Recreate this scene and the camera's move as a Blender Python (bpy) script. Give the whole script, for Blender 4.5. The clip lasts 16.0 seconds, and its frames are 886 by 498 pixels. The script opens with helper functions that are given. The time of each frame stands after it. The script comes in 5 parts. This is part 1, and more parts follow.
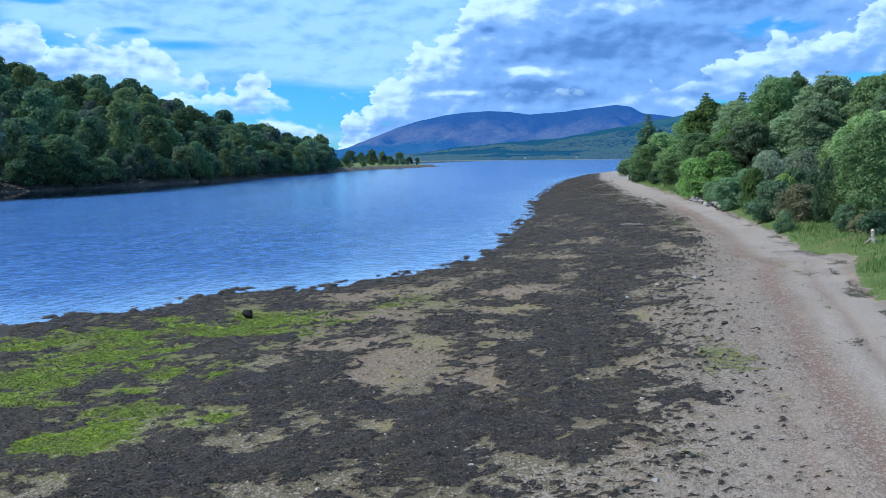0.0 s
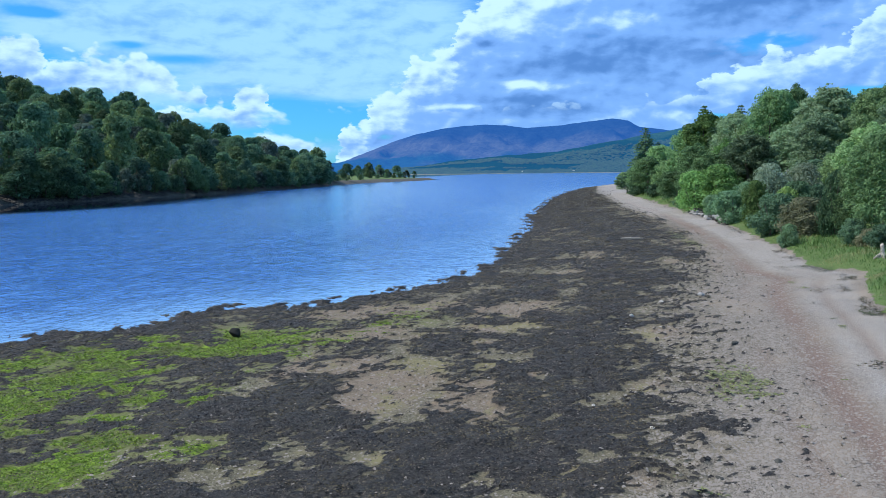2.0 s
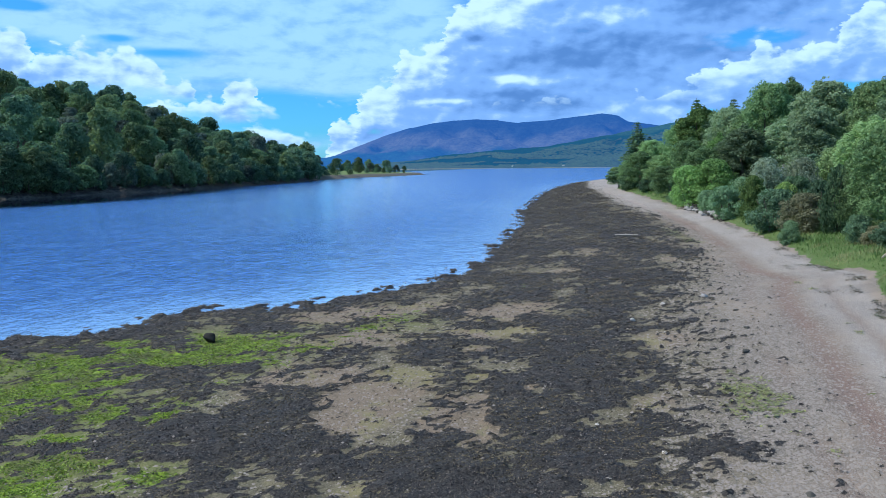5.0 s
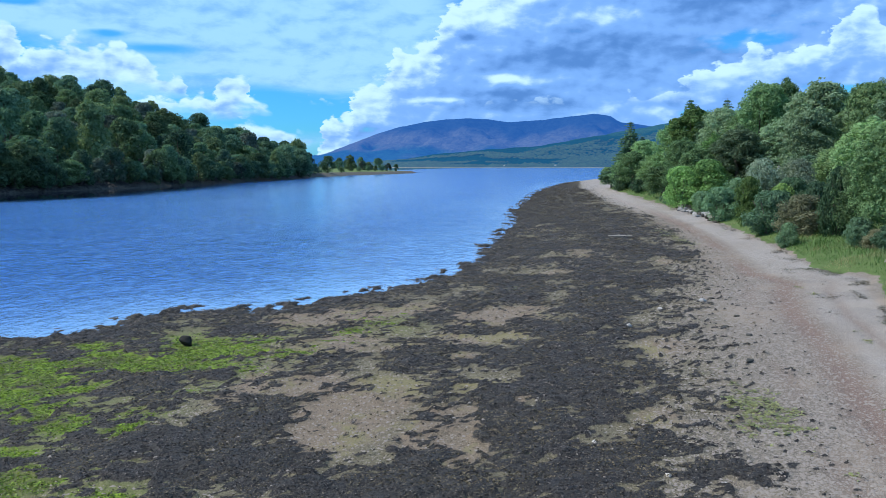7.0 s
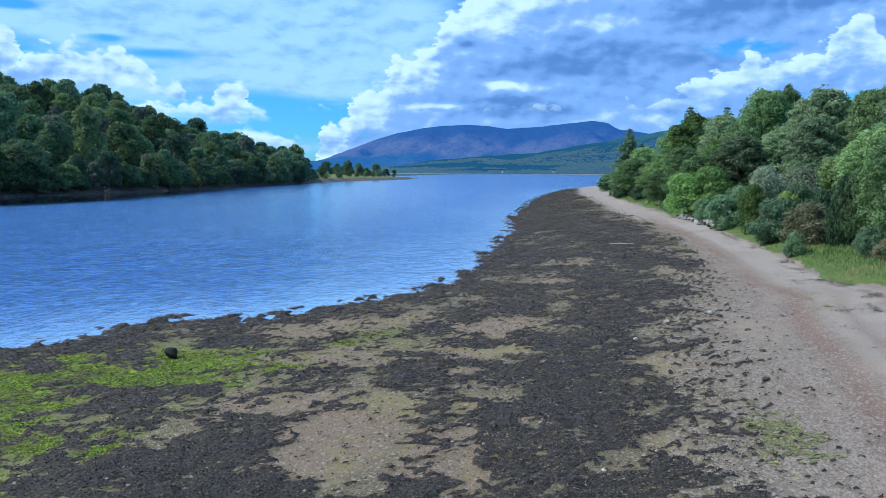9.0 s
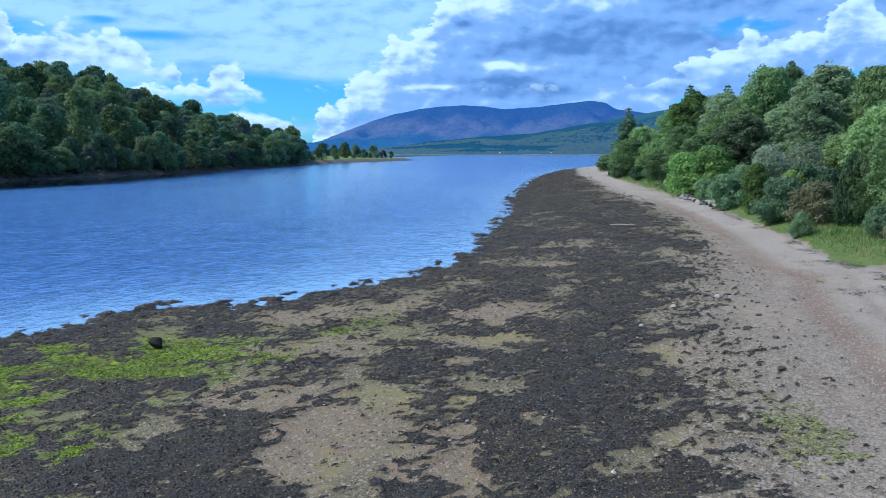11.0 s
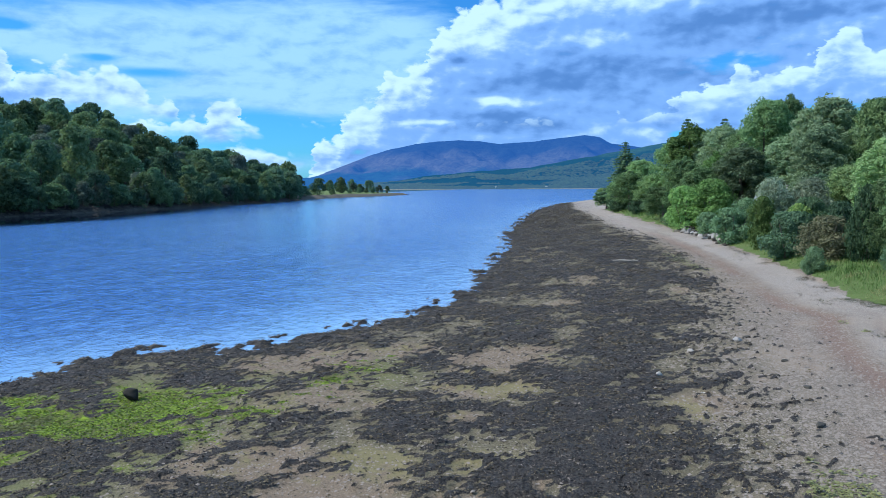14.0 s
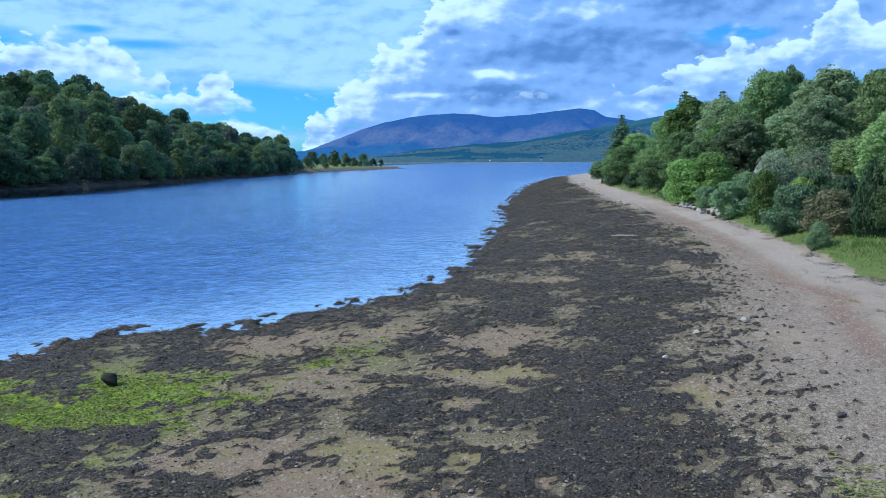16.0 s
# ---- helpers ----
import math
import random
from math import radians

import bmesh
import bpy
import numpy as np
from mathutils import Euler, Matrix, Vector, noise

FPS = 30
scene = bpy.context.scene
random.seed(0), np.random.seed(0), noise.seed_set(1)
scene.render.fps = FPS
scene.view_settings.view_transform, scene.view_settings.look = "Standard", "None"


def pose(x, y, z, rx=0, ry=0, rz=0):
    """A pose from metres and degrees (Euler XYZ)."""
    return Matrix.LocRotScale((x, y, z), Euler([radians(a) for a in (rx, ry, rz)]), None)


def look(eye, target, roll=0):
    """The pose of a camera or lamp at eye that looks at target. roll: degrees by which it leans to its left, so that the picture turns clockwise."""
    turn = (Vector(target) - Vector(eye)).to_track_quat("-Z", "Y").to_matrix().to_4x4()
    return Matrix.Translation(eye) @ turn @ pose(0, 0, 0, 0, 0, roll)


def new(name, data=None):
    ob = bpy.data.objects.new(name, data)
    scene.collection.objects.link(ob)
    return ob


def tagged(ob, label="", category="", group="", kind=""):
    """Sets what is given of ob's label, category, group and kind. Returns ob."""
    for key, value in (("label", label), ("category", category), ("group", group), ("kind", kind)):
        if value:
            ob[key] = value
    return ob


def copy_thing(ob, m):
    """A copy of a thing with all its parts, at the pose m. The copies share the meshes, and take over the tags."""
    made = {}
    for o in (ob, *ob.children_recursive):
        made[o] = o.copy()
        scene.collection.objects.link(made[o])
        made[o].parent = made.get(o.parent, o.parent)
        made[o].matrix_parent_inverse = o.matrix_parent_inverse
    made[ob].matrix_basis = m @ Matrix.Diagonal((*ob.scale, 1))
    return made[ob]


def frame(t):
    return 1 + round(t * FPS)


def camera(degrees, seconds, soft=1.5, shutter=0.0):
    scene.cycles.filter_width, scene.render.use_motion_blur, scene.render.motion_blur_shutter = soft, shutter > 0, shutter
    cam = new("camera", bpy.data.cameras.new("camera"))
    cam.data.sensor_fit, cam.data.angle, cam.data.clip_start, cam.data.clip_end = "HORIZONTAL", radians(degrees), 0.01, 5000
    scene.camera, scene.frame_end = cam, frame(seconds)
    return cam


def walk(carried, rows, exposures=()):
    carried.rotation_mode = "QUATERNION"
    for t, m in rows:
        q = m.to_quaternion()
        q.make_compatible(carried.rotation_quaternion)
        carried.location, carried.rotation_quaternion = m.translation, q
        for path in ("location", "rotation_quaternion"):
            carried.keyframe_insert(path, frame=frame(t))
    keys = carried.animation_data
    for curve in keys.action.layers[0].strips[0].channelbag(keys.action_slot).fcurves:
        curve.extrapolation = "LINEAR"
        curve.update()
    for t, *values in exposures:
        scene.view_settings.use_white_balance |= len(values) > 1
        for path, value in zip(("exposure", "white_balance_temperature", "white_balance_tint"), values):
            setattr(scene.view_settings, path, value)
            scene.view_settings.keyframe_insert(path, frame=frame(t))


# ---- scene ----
cam = camera(60.0, 16.0, 0.6)
PATH = [
    (0, (0.443, -1.026, 5.851), (0.178, 0.943, 5.618), -0.6),
    (0.5, (0.422, -0.752, 5.863), (0.155, 1.219, 5.654), -0.6),
    (1, (0.398, -0.476, 5.835), (0.134, 1.498, 5.647), -0.5),
    (1.5, (0.375, -0.225, 5.815), (0.114, 1.749, 5.629), -0.7),
    (2, (0.35, 0.031, 5.817), (0.092, 2.004, 5.618), -0.6),
    (2.5, (0.323, 0.302, 5.806), (0.065, 2.277, 5.619), -0.7),
    (3, (0.291, 0.595, 5.795), (0.037, 2.569, 5.6), -0.9),
    (3.5, (0.273, 0.854, 5.809), (0.023, 2.828, 5.61), -0.6),
    (6, (0.155, 2.175, 5.788), (-0.067, 4.151, 5.569), -0.5),
    (6.5, (0.166, 2.456, 5.77), (-0.049, 4.434, 5.567), -0.2),
    (7, (0.145, 2.733, 5.744), (-0.065, 4.71, 5.528), -0.0),
    (7.5, (0.116, 3.004, 5.724), (-0.094, 4.981, 5.511), 0.1),
    (8, (0.096, 3.235, 5.717), (-0.117, 5.213, 5.51), 0.1),
    (8.5, (0.063, 3.5, 5.714), (-0.152, 5.478, 5.512), 0.2),
    (9, (0.027, 3.741, 5.719), (-0.177, 5.72, 5.519), 0.3),
    (9.5, (0.028, 3.963, 5.736), (-0.182, 5.94, 5.51), -0.1),
    (12, (-0.116, 5.317, 5.64), (-0.307, 7.292, 5.39), -0.0),
    (12.5, (-0.156, 5.564, 5.647), (-0.349, 7.539, 5.398), -0.2),
    (13, (-0.198, 5.794, 5.666), (-0.39, 7.774, 5.459), -0.2),
    (13.5, (-0.213, 6.034, 5.658), (-0.403, 8.017, 5.48), -0.0),
    (14, (-0.267, 6.276, 5.684), (-0.456, 8.26, 5.524), -0.3),
    (14.5, (-0.29, 6.535, 5.667), (-0.475, 8.52, 5.514), -0.3),
    (15, (-0.326, 6.799, 5.691), (-0.508, 8.784, 5.531), -0.2),
    (15.5, (-0.359, 7.08, 5.677), (-0.535, 9.063, 5.486), -0.2),
    (16, (-0.383, 7.33, 5.673), (-0.557, 9.309, 5.445), -0.3),
]
walk(cam, [(t, look(e, g, r)) for t, e, g, r in PATH], [(0, 0.28, 6400, 9), (16, 0.28, 6400, 9)])

# ---------------------------------------------------------------- light
SUN_AZ, SUN_EL = radians(-96.0), radians(43.0)      # azimuth from +y towards +x
to_sun = Vector((math.sin(SUN_AZ) * math.cos(SUN_EL), math.cos(SUN_AZ) * math.cos(SUN_EL), math.sin(SUN_EL)))
sun = new("sun", bpy.data.lights.new("sun", "SUN"))
sun.data.energy, sun.data.angle, sun.data.color = 4.3, radians(0.6), (1.0, 0.93, 0.82)
sun.matrix_world = look(to_sun * 100, (0, 0, 0))


class Nodes:
    """Short hand for node trees."""

    def __init__(self, tree):
        self.tree = tree
        tree.nodes.clear()

    def add(self, kind, **sockets):
        n = self.tree.nodes.new(kind)
        for key, value in sockets.items():
            k = key.replace("_", " ")
            if k in n.inputs:
                self.set(n.inputs[k], value)
            else:
                self.set(n.inputs[int(k[1:])], value)
        return n

    def set(self, socket, value):
        if isinstance(value, bpy.types.NodeSocket):
            self.tree.links.new(value, socket)
        else:
            socket.default_value = value

    def math(self, op, a, b=0.0, c=0.0, clamp=False):
        n = self.tree.nodes.new("ShaderNodeMath")
        n.operation, n.use_clamp = op, clamp
        for s, v in zip(n.inputs, (a, b, c)):
            self.set(s, v)
        return n.outputs[0]

    def mix(self, f, a, b, blend="MIX"):
        n = self.tree.nodes.new("ShaderNodeMix")
        n.data_type, n.blend_type = "RGBA", blend
        self.set(n.inputs[0], f), self.set(n.inputs[6], a), self.set(n.inputs[7], b)
        return n.outputs[2]

    def step(self, v, lo, hi, a=0.0, b=1.0):
        n = self.tree.nodes.new("ShaderNodeMapRange")
        n.interpolation_type = "SMOOTHSTEP"
        for s, x in zip(n.inputs, (v, lo, hi, a, b)):
            self.set(s, x)
        return n.outputs[0]

    def noise(self, vec, scale, detail=4.0, rough=0.55, dist=0.0):
        n = self.tree.nodes.new("ShaderNodeTexNoise")
        if vec is not None:
            self.set(n.inputs["Vector"], vec)
        n.inputs["Scale"].default_value, n.inputs["Detail"].default_value = scale, detail
        n.inputs["Roughness"].default_value, n.inputs["Distortion"].default_value = rough, dist
        return n.outputs["Fac"]


def c4(r, g, b):
    return (r, g, b, 1.0)


# sky: blue air with broken cumulus and a veil of high cloud
world = bpy.data.worlds.new("sky")
scene.world = world
world.use_nodes = True
W = Nodes(world.node_tree)
sky = W.add("ShaderNodeTexSky")
sky.sky_type, sky.sun_disc = "NISHITA", False
sky.sun_elevation, sky.sun_rotation = SUN_EL, SUN_AZ
sky.air_density, sky.dust_density, sky.ozone_density = 1.0, 0.3, 3.0
coord = W.add("ShaderNodeTexCoord").outputs["Generated"]
sep = W.add("ShaderNodeSeparateXYZ", Vector=coord)
az = W.math("ARCTAN2", sep.outputs[0], sep.outputs[1])
el = W.math("ARCSINE", sep.outputs[2])
uv = W.add("ShaderNodeCombineXYZ", X=az, Y=W.math("MULTIPLY", el, 1.9)).outputs[0]
wob = W.noise(uv, 9.0, 5.0, 0.6)
wob2 = W.noise(uv, 3.5, 3.0, 0.5)
puff = W.noise(uv, 9.0, 9.0, 0.58, 0.1)
wisp = W.noise(W.add("ShaderNodeCombineXYZ", X=az, Y=W.math("MULTIPLY", el, 5.0)).outputs[0], 5.0, 7.0, 0.6, 0.5)
azw = W.math("ADD", az, W.math("MULTIPLY", W.math("SUBTRACT", wob, 0.5), 0.06))
elw = W.math("ADD", el, W.math("MULTIPLY", W.math("SUBTRACT", wob2, 0.5), 0.03))


def blob(u, v, su, sv, amp):
    """A soft bank of cloud round azimuth u and elevation v."""
    a = W.math("POWER", W.math("ABSOLUTE", W.math("DIVIDE", W.math("SUBTRACT", azw, u), su)), 2.0)
    b = W.math("POWER", W.math("ABSOLUTE", W.math("DIVIDE", W.math("SUBTRACT", elw, v), sv)), 2.0)
    return W.math("MULTIPLY", W.math("EXPONENT", W.math("MULTIPLY", W.math("ADD", a, b), -1.0)), amp)


def total(banks):
    out = None
    for b in banks:
        g = blob(*b)
        out = g if out is None else W.math("ADD", out, g)
    return out


def billow(vec, scale):
    """Rounded heads of cumulus."""
    v = W.add("ShaderNodeTexVoronoi", Vector=vec, Scale=scale, Randomness=1.0)
    v.feature = "SMOOTH_F1"
    W.set(v.inputs["Smoothness"], 0.35)
    return v.outputs["Distance"]


def outline(points):
    """Elevation of a cloud's edge against azimuth, both in radians, straight between the points."""
    n = W.tree.nodes.new("ShaderNodeValToRGB")
    W.set(n.inputs[0], W.math("MULTIPLY_ADD", azf, 1 / 1.5, 0.5))
    es = n.color_ramp.elements
    while len(es) < len(points):
        es.new(0.5)
    for e, (u, v) in zip(es, points):
        e.position = u / 1.5 + 0.5
        e.color = (v / 0.4, v / 0.4, v / 0.4, 1.0)
    return W.math("MULTIPLY", n.outputs[0], 0.4)


def tint(grey):
    """Lit white through blue-grey to the dark of a shaded base."""
    col = W.mix(W.step(grey, -0.25, 0.45), c4(0.53, 0.79, 0.99), c4(0.185, 0.395, 0.84))
    return W.mix(W.step(grey, 0.40, 1.15), col, c4(0.085, 0.225, 0.56))


fine = W.noise(uv, 42.0, 6.0, 0.6)
azf = W.math("ADD", az, W.math("MULTIPLY", W.math("SUBTRACT", fine, 0.5), 0.035))
bent = W.add("ShaderNodeCombineXYZ", X=azw, Y=W.math("MULTIPLY", elw, 1.4)).outputs[0]
low = W.add("ShaderNodeVectorMath", i0=bent, i1=(-0.006, 0.010, 0.0)).outputs[0]
bulge = W.math("ADD", W.math("MULTIPLY", W.math("SUBTRACT", 0.42, billow(bent, 26.0)), 0.026), W.math("MULTIPLY", W.math("SUBTRACT", 0.42, billow(bent, 70.0)), 0.016))
bulge = W.math("ADD", bulge, W.math("MULTIPLY", W.math("SUBTRACT", fine, 0.5), 0.022))
up = W.add("ShaderNodeVectorMath", i0=uv, i1=(-0.006, 0.016, 0.0)).outputs[0]
lit = W.math("SUBTRACT", W.noise(up, 20.0, 5.0, 0.55, 0.2), W.noise(uv, 20.0, 5.0, 0.55, 0.2))
round_lit = W.math("SUBTRACT", billow(bent, 26.0), billow(low, 26.0))
small_lit = W.math("SUBTRACT", billow(bent, 62.0), billow(low, 62.0))
relief = W.math("ADD", W.math("MULTIPLY", lit, 1.5), W.math("ADD", W.math("MULTIPLY", round_lit, 0.75), W.math("MULTIPLY", small_lit, 0.25)))
flat = W.add("ShaderNodeCombineXYZ", X=az, Y=W.math("MULTIPLY", el, 3.2)).outputs[0]
mottle = W.math("SUBTRACT", W.noise(flat, 11.0, 7.0, 0.58, 0.2), 0.5)


def cumulus(top, base, soft, crisp, deep, shade):
    """A heap of cloud between two outlines: lit along its upper edge, greyer with depth below it."""
    depth = W.math("SUBTRACT", W.math("ADD", outline(top), bulge), el)
    foot = base if isinstance(base, float) else outline(base)
    over = W.math("SUBTRACT", W.math("ADD", el, W.math("MULTIPLY", mottle, 0.07)), foot)
    mask = W.math("MULTIPLY", W.step(depth, 0.0, crisp), W.step(over, -0.5 * soft, 0.5 * soft))
    grey = W.math("ADD", W.math("MULTIPLY", W.step(depth, 0.0, deep), shade), W.math("ADD", W.math("MULTIPLY", relief, 0.75), W.math("MULTIPLY", mottle, 0.65)))
    return mask, W.math("ADD", grey, -0.16)


# the high veil, thick to the west, with holes of blue
VEIL = [(-0.40, 0.175, 0.22, 0.045, 1.0), (-0.20, 0.160, 0.14, 0.06, 0.85), (-0.55, 0.170, 0.09, 0.022, 0.7), (-0.28, 0.115, 0.10, 0.022, 0.45), (-0.46, 0.10, 0.12, 0.03, 0.5), (-0.33, 0.035, 0.12, 0.012, 0.35)]
VEIL += [(-0.605, 0.183, 0.035, 0.007, -1.0), (-0.510, 0.154, 0.030, 0.006, -0.9), (-0.450, 0.140, 0.05, 0.006, -0.6), (-0.31, 0.072, 0.06, 0.025, -0.6)]
# the tower over the mountain, running east into a grey shelf
TOWER = [(-0.75, 0.0), (-0.285, 0.002), (-0.266, 0.027), (-0.258, 0.059), (-0.225, 0.079), (-0.222, 0.109), (-0.187, 0.115), (-0.177, 0.125), (-0.170, 0.145), (-0.141, 0.154), (-0.117, 0.163), (-0.110, 0.195), (-0.096, 0.211), (-0.047, 0.239), (0.045, 0.256), (0.244, 0.256), (0.401, 0.239)]
TOWER_SHADE = [(-0.03, 0.089, 0.075, 0.009, 0.65), (-0.105, 0.083, 0.045, 0.004, -0.6), (-0.014, 0.109, 0.045, 0.006, -0.75), (0.018, 0.128, 0.07, 0.014, 0.42), (0.12, 0.142, 0.11, 0.024, 0.44), (0.30, 0.198, 0.16, 0.020, 0.90), (0.16, 0.16, 0.16, 0.05, 0.10), (0.0, 0.073, 0.09, 0.008, 0.5),
               (-0.068, 0.158, 0.017, 0.006, 0.8), (0.15, 0.080, 0.12, 0.026, 0.10), (0.10, 0.068, 0.015, 0.010, -0.5), (0.155, 0.066, 0.03, 0.008, -0.4), (0.10, 0.185, 0.07, 0.012, -0.25), (-0.06, 0.20, 0.04, 0.03, -0.35), (-0.24, 0.035, 0.03, 0.012, 0.3)]
GAPS = [(0.266, 0.150, 0.052, 0.011, 1.0), (0.205, 0.060, 0.022, 0.008, 0.9), (0.375, 0.086, 0.045, 0.009, 0.9)]
HEAP_EAST = [(0.170, 0.085), (0.206, 0.117), (0.235, 0.129), (0.258, 0.127), (0.269, 0.140), (0.291, 0.138), (0.318, 0.140), (0.327, 0.147), (0.352, 0.151), (0.359, 0.170), (0.383, 0.178), (0.398, 0.171), (0.409, 0.156), (0.444, 0.138), (0.60, 0.12)]
HEAP_EAST_FOOT = [(0.178, 0.089), (0.231, 0.090), (0.281, 0.094), (0.323, 0.103), (0.370, 0.102), (0.409, 0.088), (0.60, 0.08)]
HEAP_WEST = [(-0.653, 0.159), (-0.621, 0.170), (-0.607, 0.161), (-0.599, 0.133), (-0.591, 0.138), (-0.567, 0.145), (-0.551, 0.149), (-0.519, 0.145), (-0.492, 0.144), (-0.464, 0.131), (-0.453, 0.116), (-0.451, 0.123), (-0.439, 0.125), (-0.424, 0.112), (-0.415, 0.060), (-0.40, 0.0)]
HEAP_MID = [(-0.51, 0.0), (-0.491, 0.069), (-0.477, 0.083), (-0.437, 0.089), (-0.393, 0.092), (-0.386, 0.107), (-0.362, 0.114), (-0.351, 0.112), (-0.349, 0.092), (-0.341, 0.086), (-0.323, 0.074), (-0.312, 0.050), (-0.305, 0.0)]
HEAP_LOW = [(-0.40, 0.0), (-0.388, 0.041), (-0.378, 0.052), (-0.347, 0.059), (-0.326, 0.055), (-0.298, 0.045), (-0.27, 0.032), (-0.255, 0.0)]

around = W.step(W.math("ABSOLUTE", az), 0.72, 0.95)
overhead = W.math("MAXIMUM", around, W.step(el, 0.26, 0.34))
blue = W.mix(1.0, sky.outputs[0], c4(0.022, 0.080, 0.142), "MULTIPLY")
wispy = W.math("ADD", W.math("MULTIPLY", W.math("SUBTRACT", wisp, 0.5), 1.5), W.math("ADD", total(VEIL), W.math("MULTIPLY", overhead, 0.35)))
veil = W.math("MULTIPLY", W.step(wispy, 0.0, 0.75), 0.94)
thin = W.mix(W.step(W.math("ADD", mottle, W.math("MULTIPLY", lit, 0.8)), -0.12, 0.30), c4(0.335, 0.63, 0.93), c4(0.195, 0.45, 0.87))
air = W.mix(veil, blue, thin)
scattered = W.math("MULTIPLY", W.step(W.math("ADD", puff, W.math("MULTIPLY", bulge, 2.0)), 0.48, 0.56), overhead)
air = W.mix(scattered, air, tint(W.math("ADD", W.math("MULTIPLY", relief, 1.2), W.math("MULTIPLY", mottle, 1.2))))
mask, grey = cumulus(TOWER, 0.0, 0.02, 0.008, 0.085, 0.57)
grey = W.math("ADD", grey, total(TOWER_SHADE))
open_gap = W.step(W.math("ADD", total(GAPS), W.math("ADD", W.math("MULTIPLY", mottle, 1.6), W.math("MULTIPLY", relief, 0.5))), 0.25, 0.75)
mask = W.math("MULTIPLY", W.math("MULTIPLY", mask, W.math("SUBTRACT", 1.0, open_gap)), W.math("SUBTRACT", 1.0, overhead))
air = W.mix(mask, air, tint(grey))
for top, base, soft, crisp, deep, shade in ((HEAP_EAST, HEAP_EAST_FOOT, 0.03, 0.005, 0.055, 0.62), (HEAP_WEST, 0.092, 0.03, 0.008, 0.055, 0.50), (HEAP_MID, 0.066, 0.024, 0.008, 0.045, 0.40), (HEAP_LOW, 0.028, 0.02, 0.012, 0.03, 0.35)):
    mask, grey = cumulus(top, base, soft, crisp, deep, shade)
    air = W.mix(W.math("MULTIPLY", mask, W.math("SUBTRACT", 1.0, overhead)), air, tint(grey))
W.add("ShaderNodeOutputWorld", Surface=W.add("ShaderNodeBackground", Color=air, Strength=1.0).outputs[0])


# ---------------------------------------------------------------- materials
def material(name):
    m = bpy.data.materials.new(name)
    m.use_nodes = True
    return m, Nodes(m.node_tree)


def surface(n, color, rough=0.8, bump=None, strength=0.4, dist=0.05, spec=0.3, metal=0.0):
    p = n.add("ShaderNodeBsdfPrincipled", Base_Color=color, Roughness=rough, Metallic=metal)
    n.set(p.inputs["Specular IOR Level"], spec)
    if bump is not None:
        b = n.add("ShaderNodeBump", Height=bump, Strength=strength, Distance=dist)
        n.set(p.inputs["Normal"], b.outputs[0])
    n.add("ShaderNodeOutputMaterial", Surface=p.outputs[0])
    return p


def position(n):
    return n.add("ShaderNodeNewGeometry").outputs["Position"]


def leaf_material(name, dark, light, trans=0.33):
    """Foliage: tinted clump by clump and tree by tree, with some light through the leaf."""
    m, n = material(name)
    g = n.add("ShaderNodeNewGeometry")
    rnd = n.add("ShaderNodeObjectInfo").outputs["Random"]
    f = n.math("ADD", n.math("MULTIPLY", g.outputs["Random Per Island"], 0.55), n.math("MULTIPLY", n.noise(g.outputs["Position"], 0.6, 3), 0.55))
    f = n.math("ADD", f, n.math("MULTIPLY", n.math("SUBTRACT", rnd, 0.5), 0.95), clamp=True)
    col = n.mix(f, c4(*dark), c4(*light))
    hue = n.add("ShaderNodeHueSaturation", Hue=n.math("ADD", 0.490, n.math("MULTIPLY", n.math("FRACT", n.math("MULTIPLY", rnd, 7.31)), 0.038)), Saturation=0.84, Color=col)
    d = n.add("ShaderNodeBsdfPrincipled", Base_Color=hue.outputs[0], Roughness=0.75)
    n.set(d.inputs["Specular IOR Level"], 0.05)
    t = n.add("ShaderNodeBsdfTranslucent", Color=n.mix(1.0, hue.outputs[0], c4(0.95, 1.1, 0.75), "MULTIPLY"))
    s = n.add("ShaderNodeMixShader", Fac=trans, i1=d.outputs[0], i2=t.outputs[0])
    n.add("ShaderNodeOutputMaterial", Surface=s.outputs[0])
    return m


LEAF = {
    "broadleaf": leaf_material("broadleaf_leaves", (0.057, 0.116, 0.048), (0.278, 0.438, 0.162)),
    "bright": leaf_material("bright_leaves", (0.057, 0.120, 0.028), (0.256, 0.431, 0.098)),
    "birch": leaf_material("birch_leaves", (0.071, 0.121, 0.068), (0.268, 0.394, 0.211)),
    "willow": leaf_material("willow_leaves", (0.100, 0.143, 0.096), (0.327, 0.429, 0.308)),
    "gorse": leaf_material("gorse_leaves", (0.039, 0.089, 0.048), (0.164, 0.306, 0.154)),
    "brown": leaf_material("rusty_leaves", (0.073, 0.077, 0.044), (0.242, 0.238, 0.141)),
    "spruce": leaf_material("spruce_needles", (0.033, 0.077, 0.044), (0.138, 0.247, 0.125)),
    "oak": leaf_material("oak_leaves", (0.031, 0.076, 0.050), (0.135, 0.266, 0.144)),
    "olive": leaf_material("olive_oak_leaves", (0.036, 0.069, 0.036), (0.184, 0.275, 0.119)),
    "ashen": leaf_material("ashen_leaves", (0.049, 0.073, 0.062), (0.178, 0.243, 0.194)),
}


def make_bark():
    m, n = material("bark")
    p = position(n)
    f = n.noise(p, 9.0, 6, 0.7)
    surface(n, n.mix(f, c4(0.06, 0.05, 0.04), c4(0.20, 0.18, 0.15)), 0.95, f, 0.6)
    return m


BARK = make_bark()


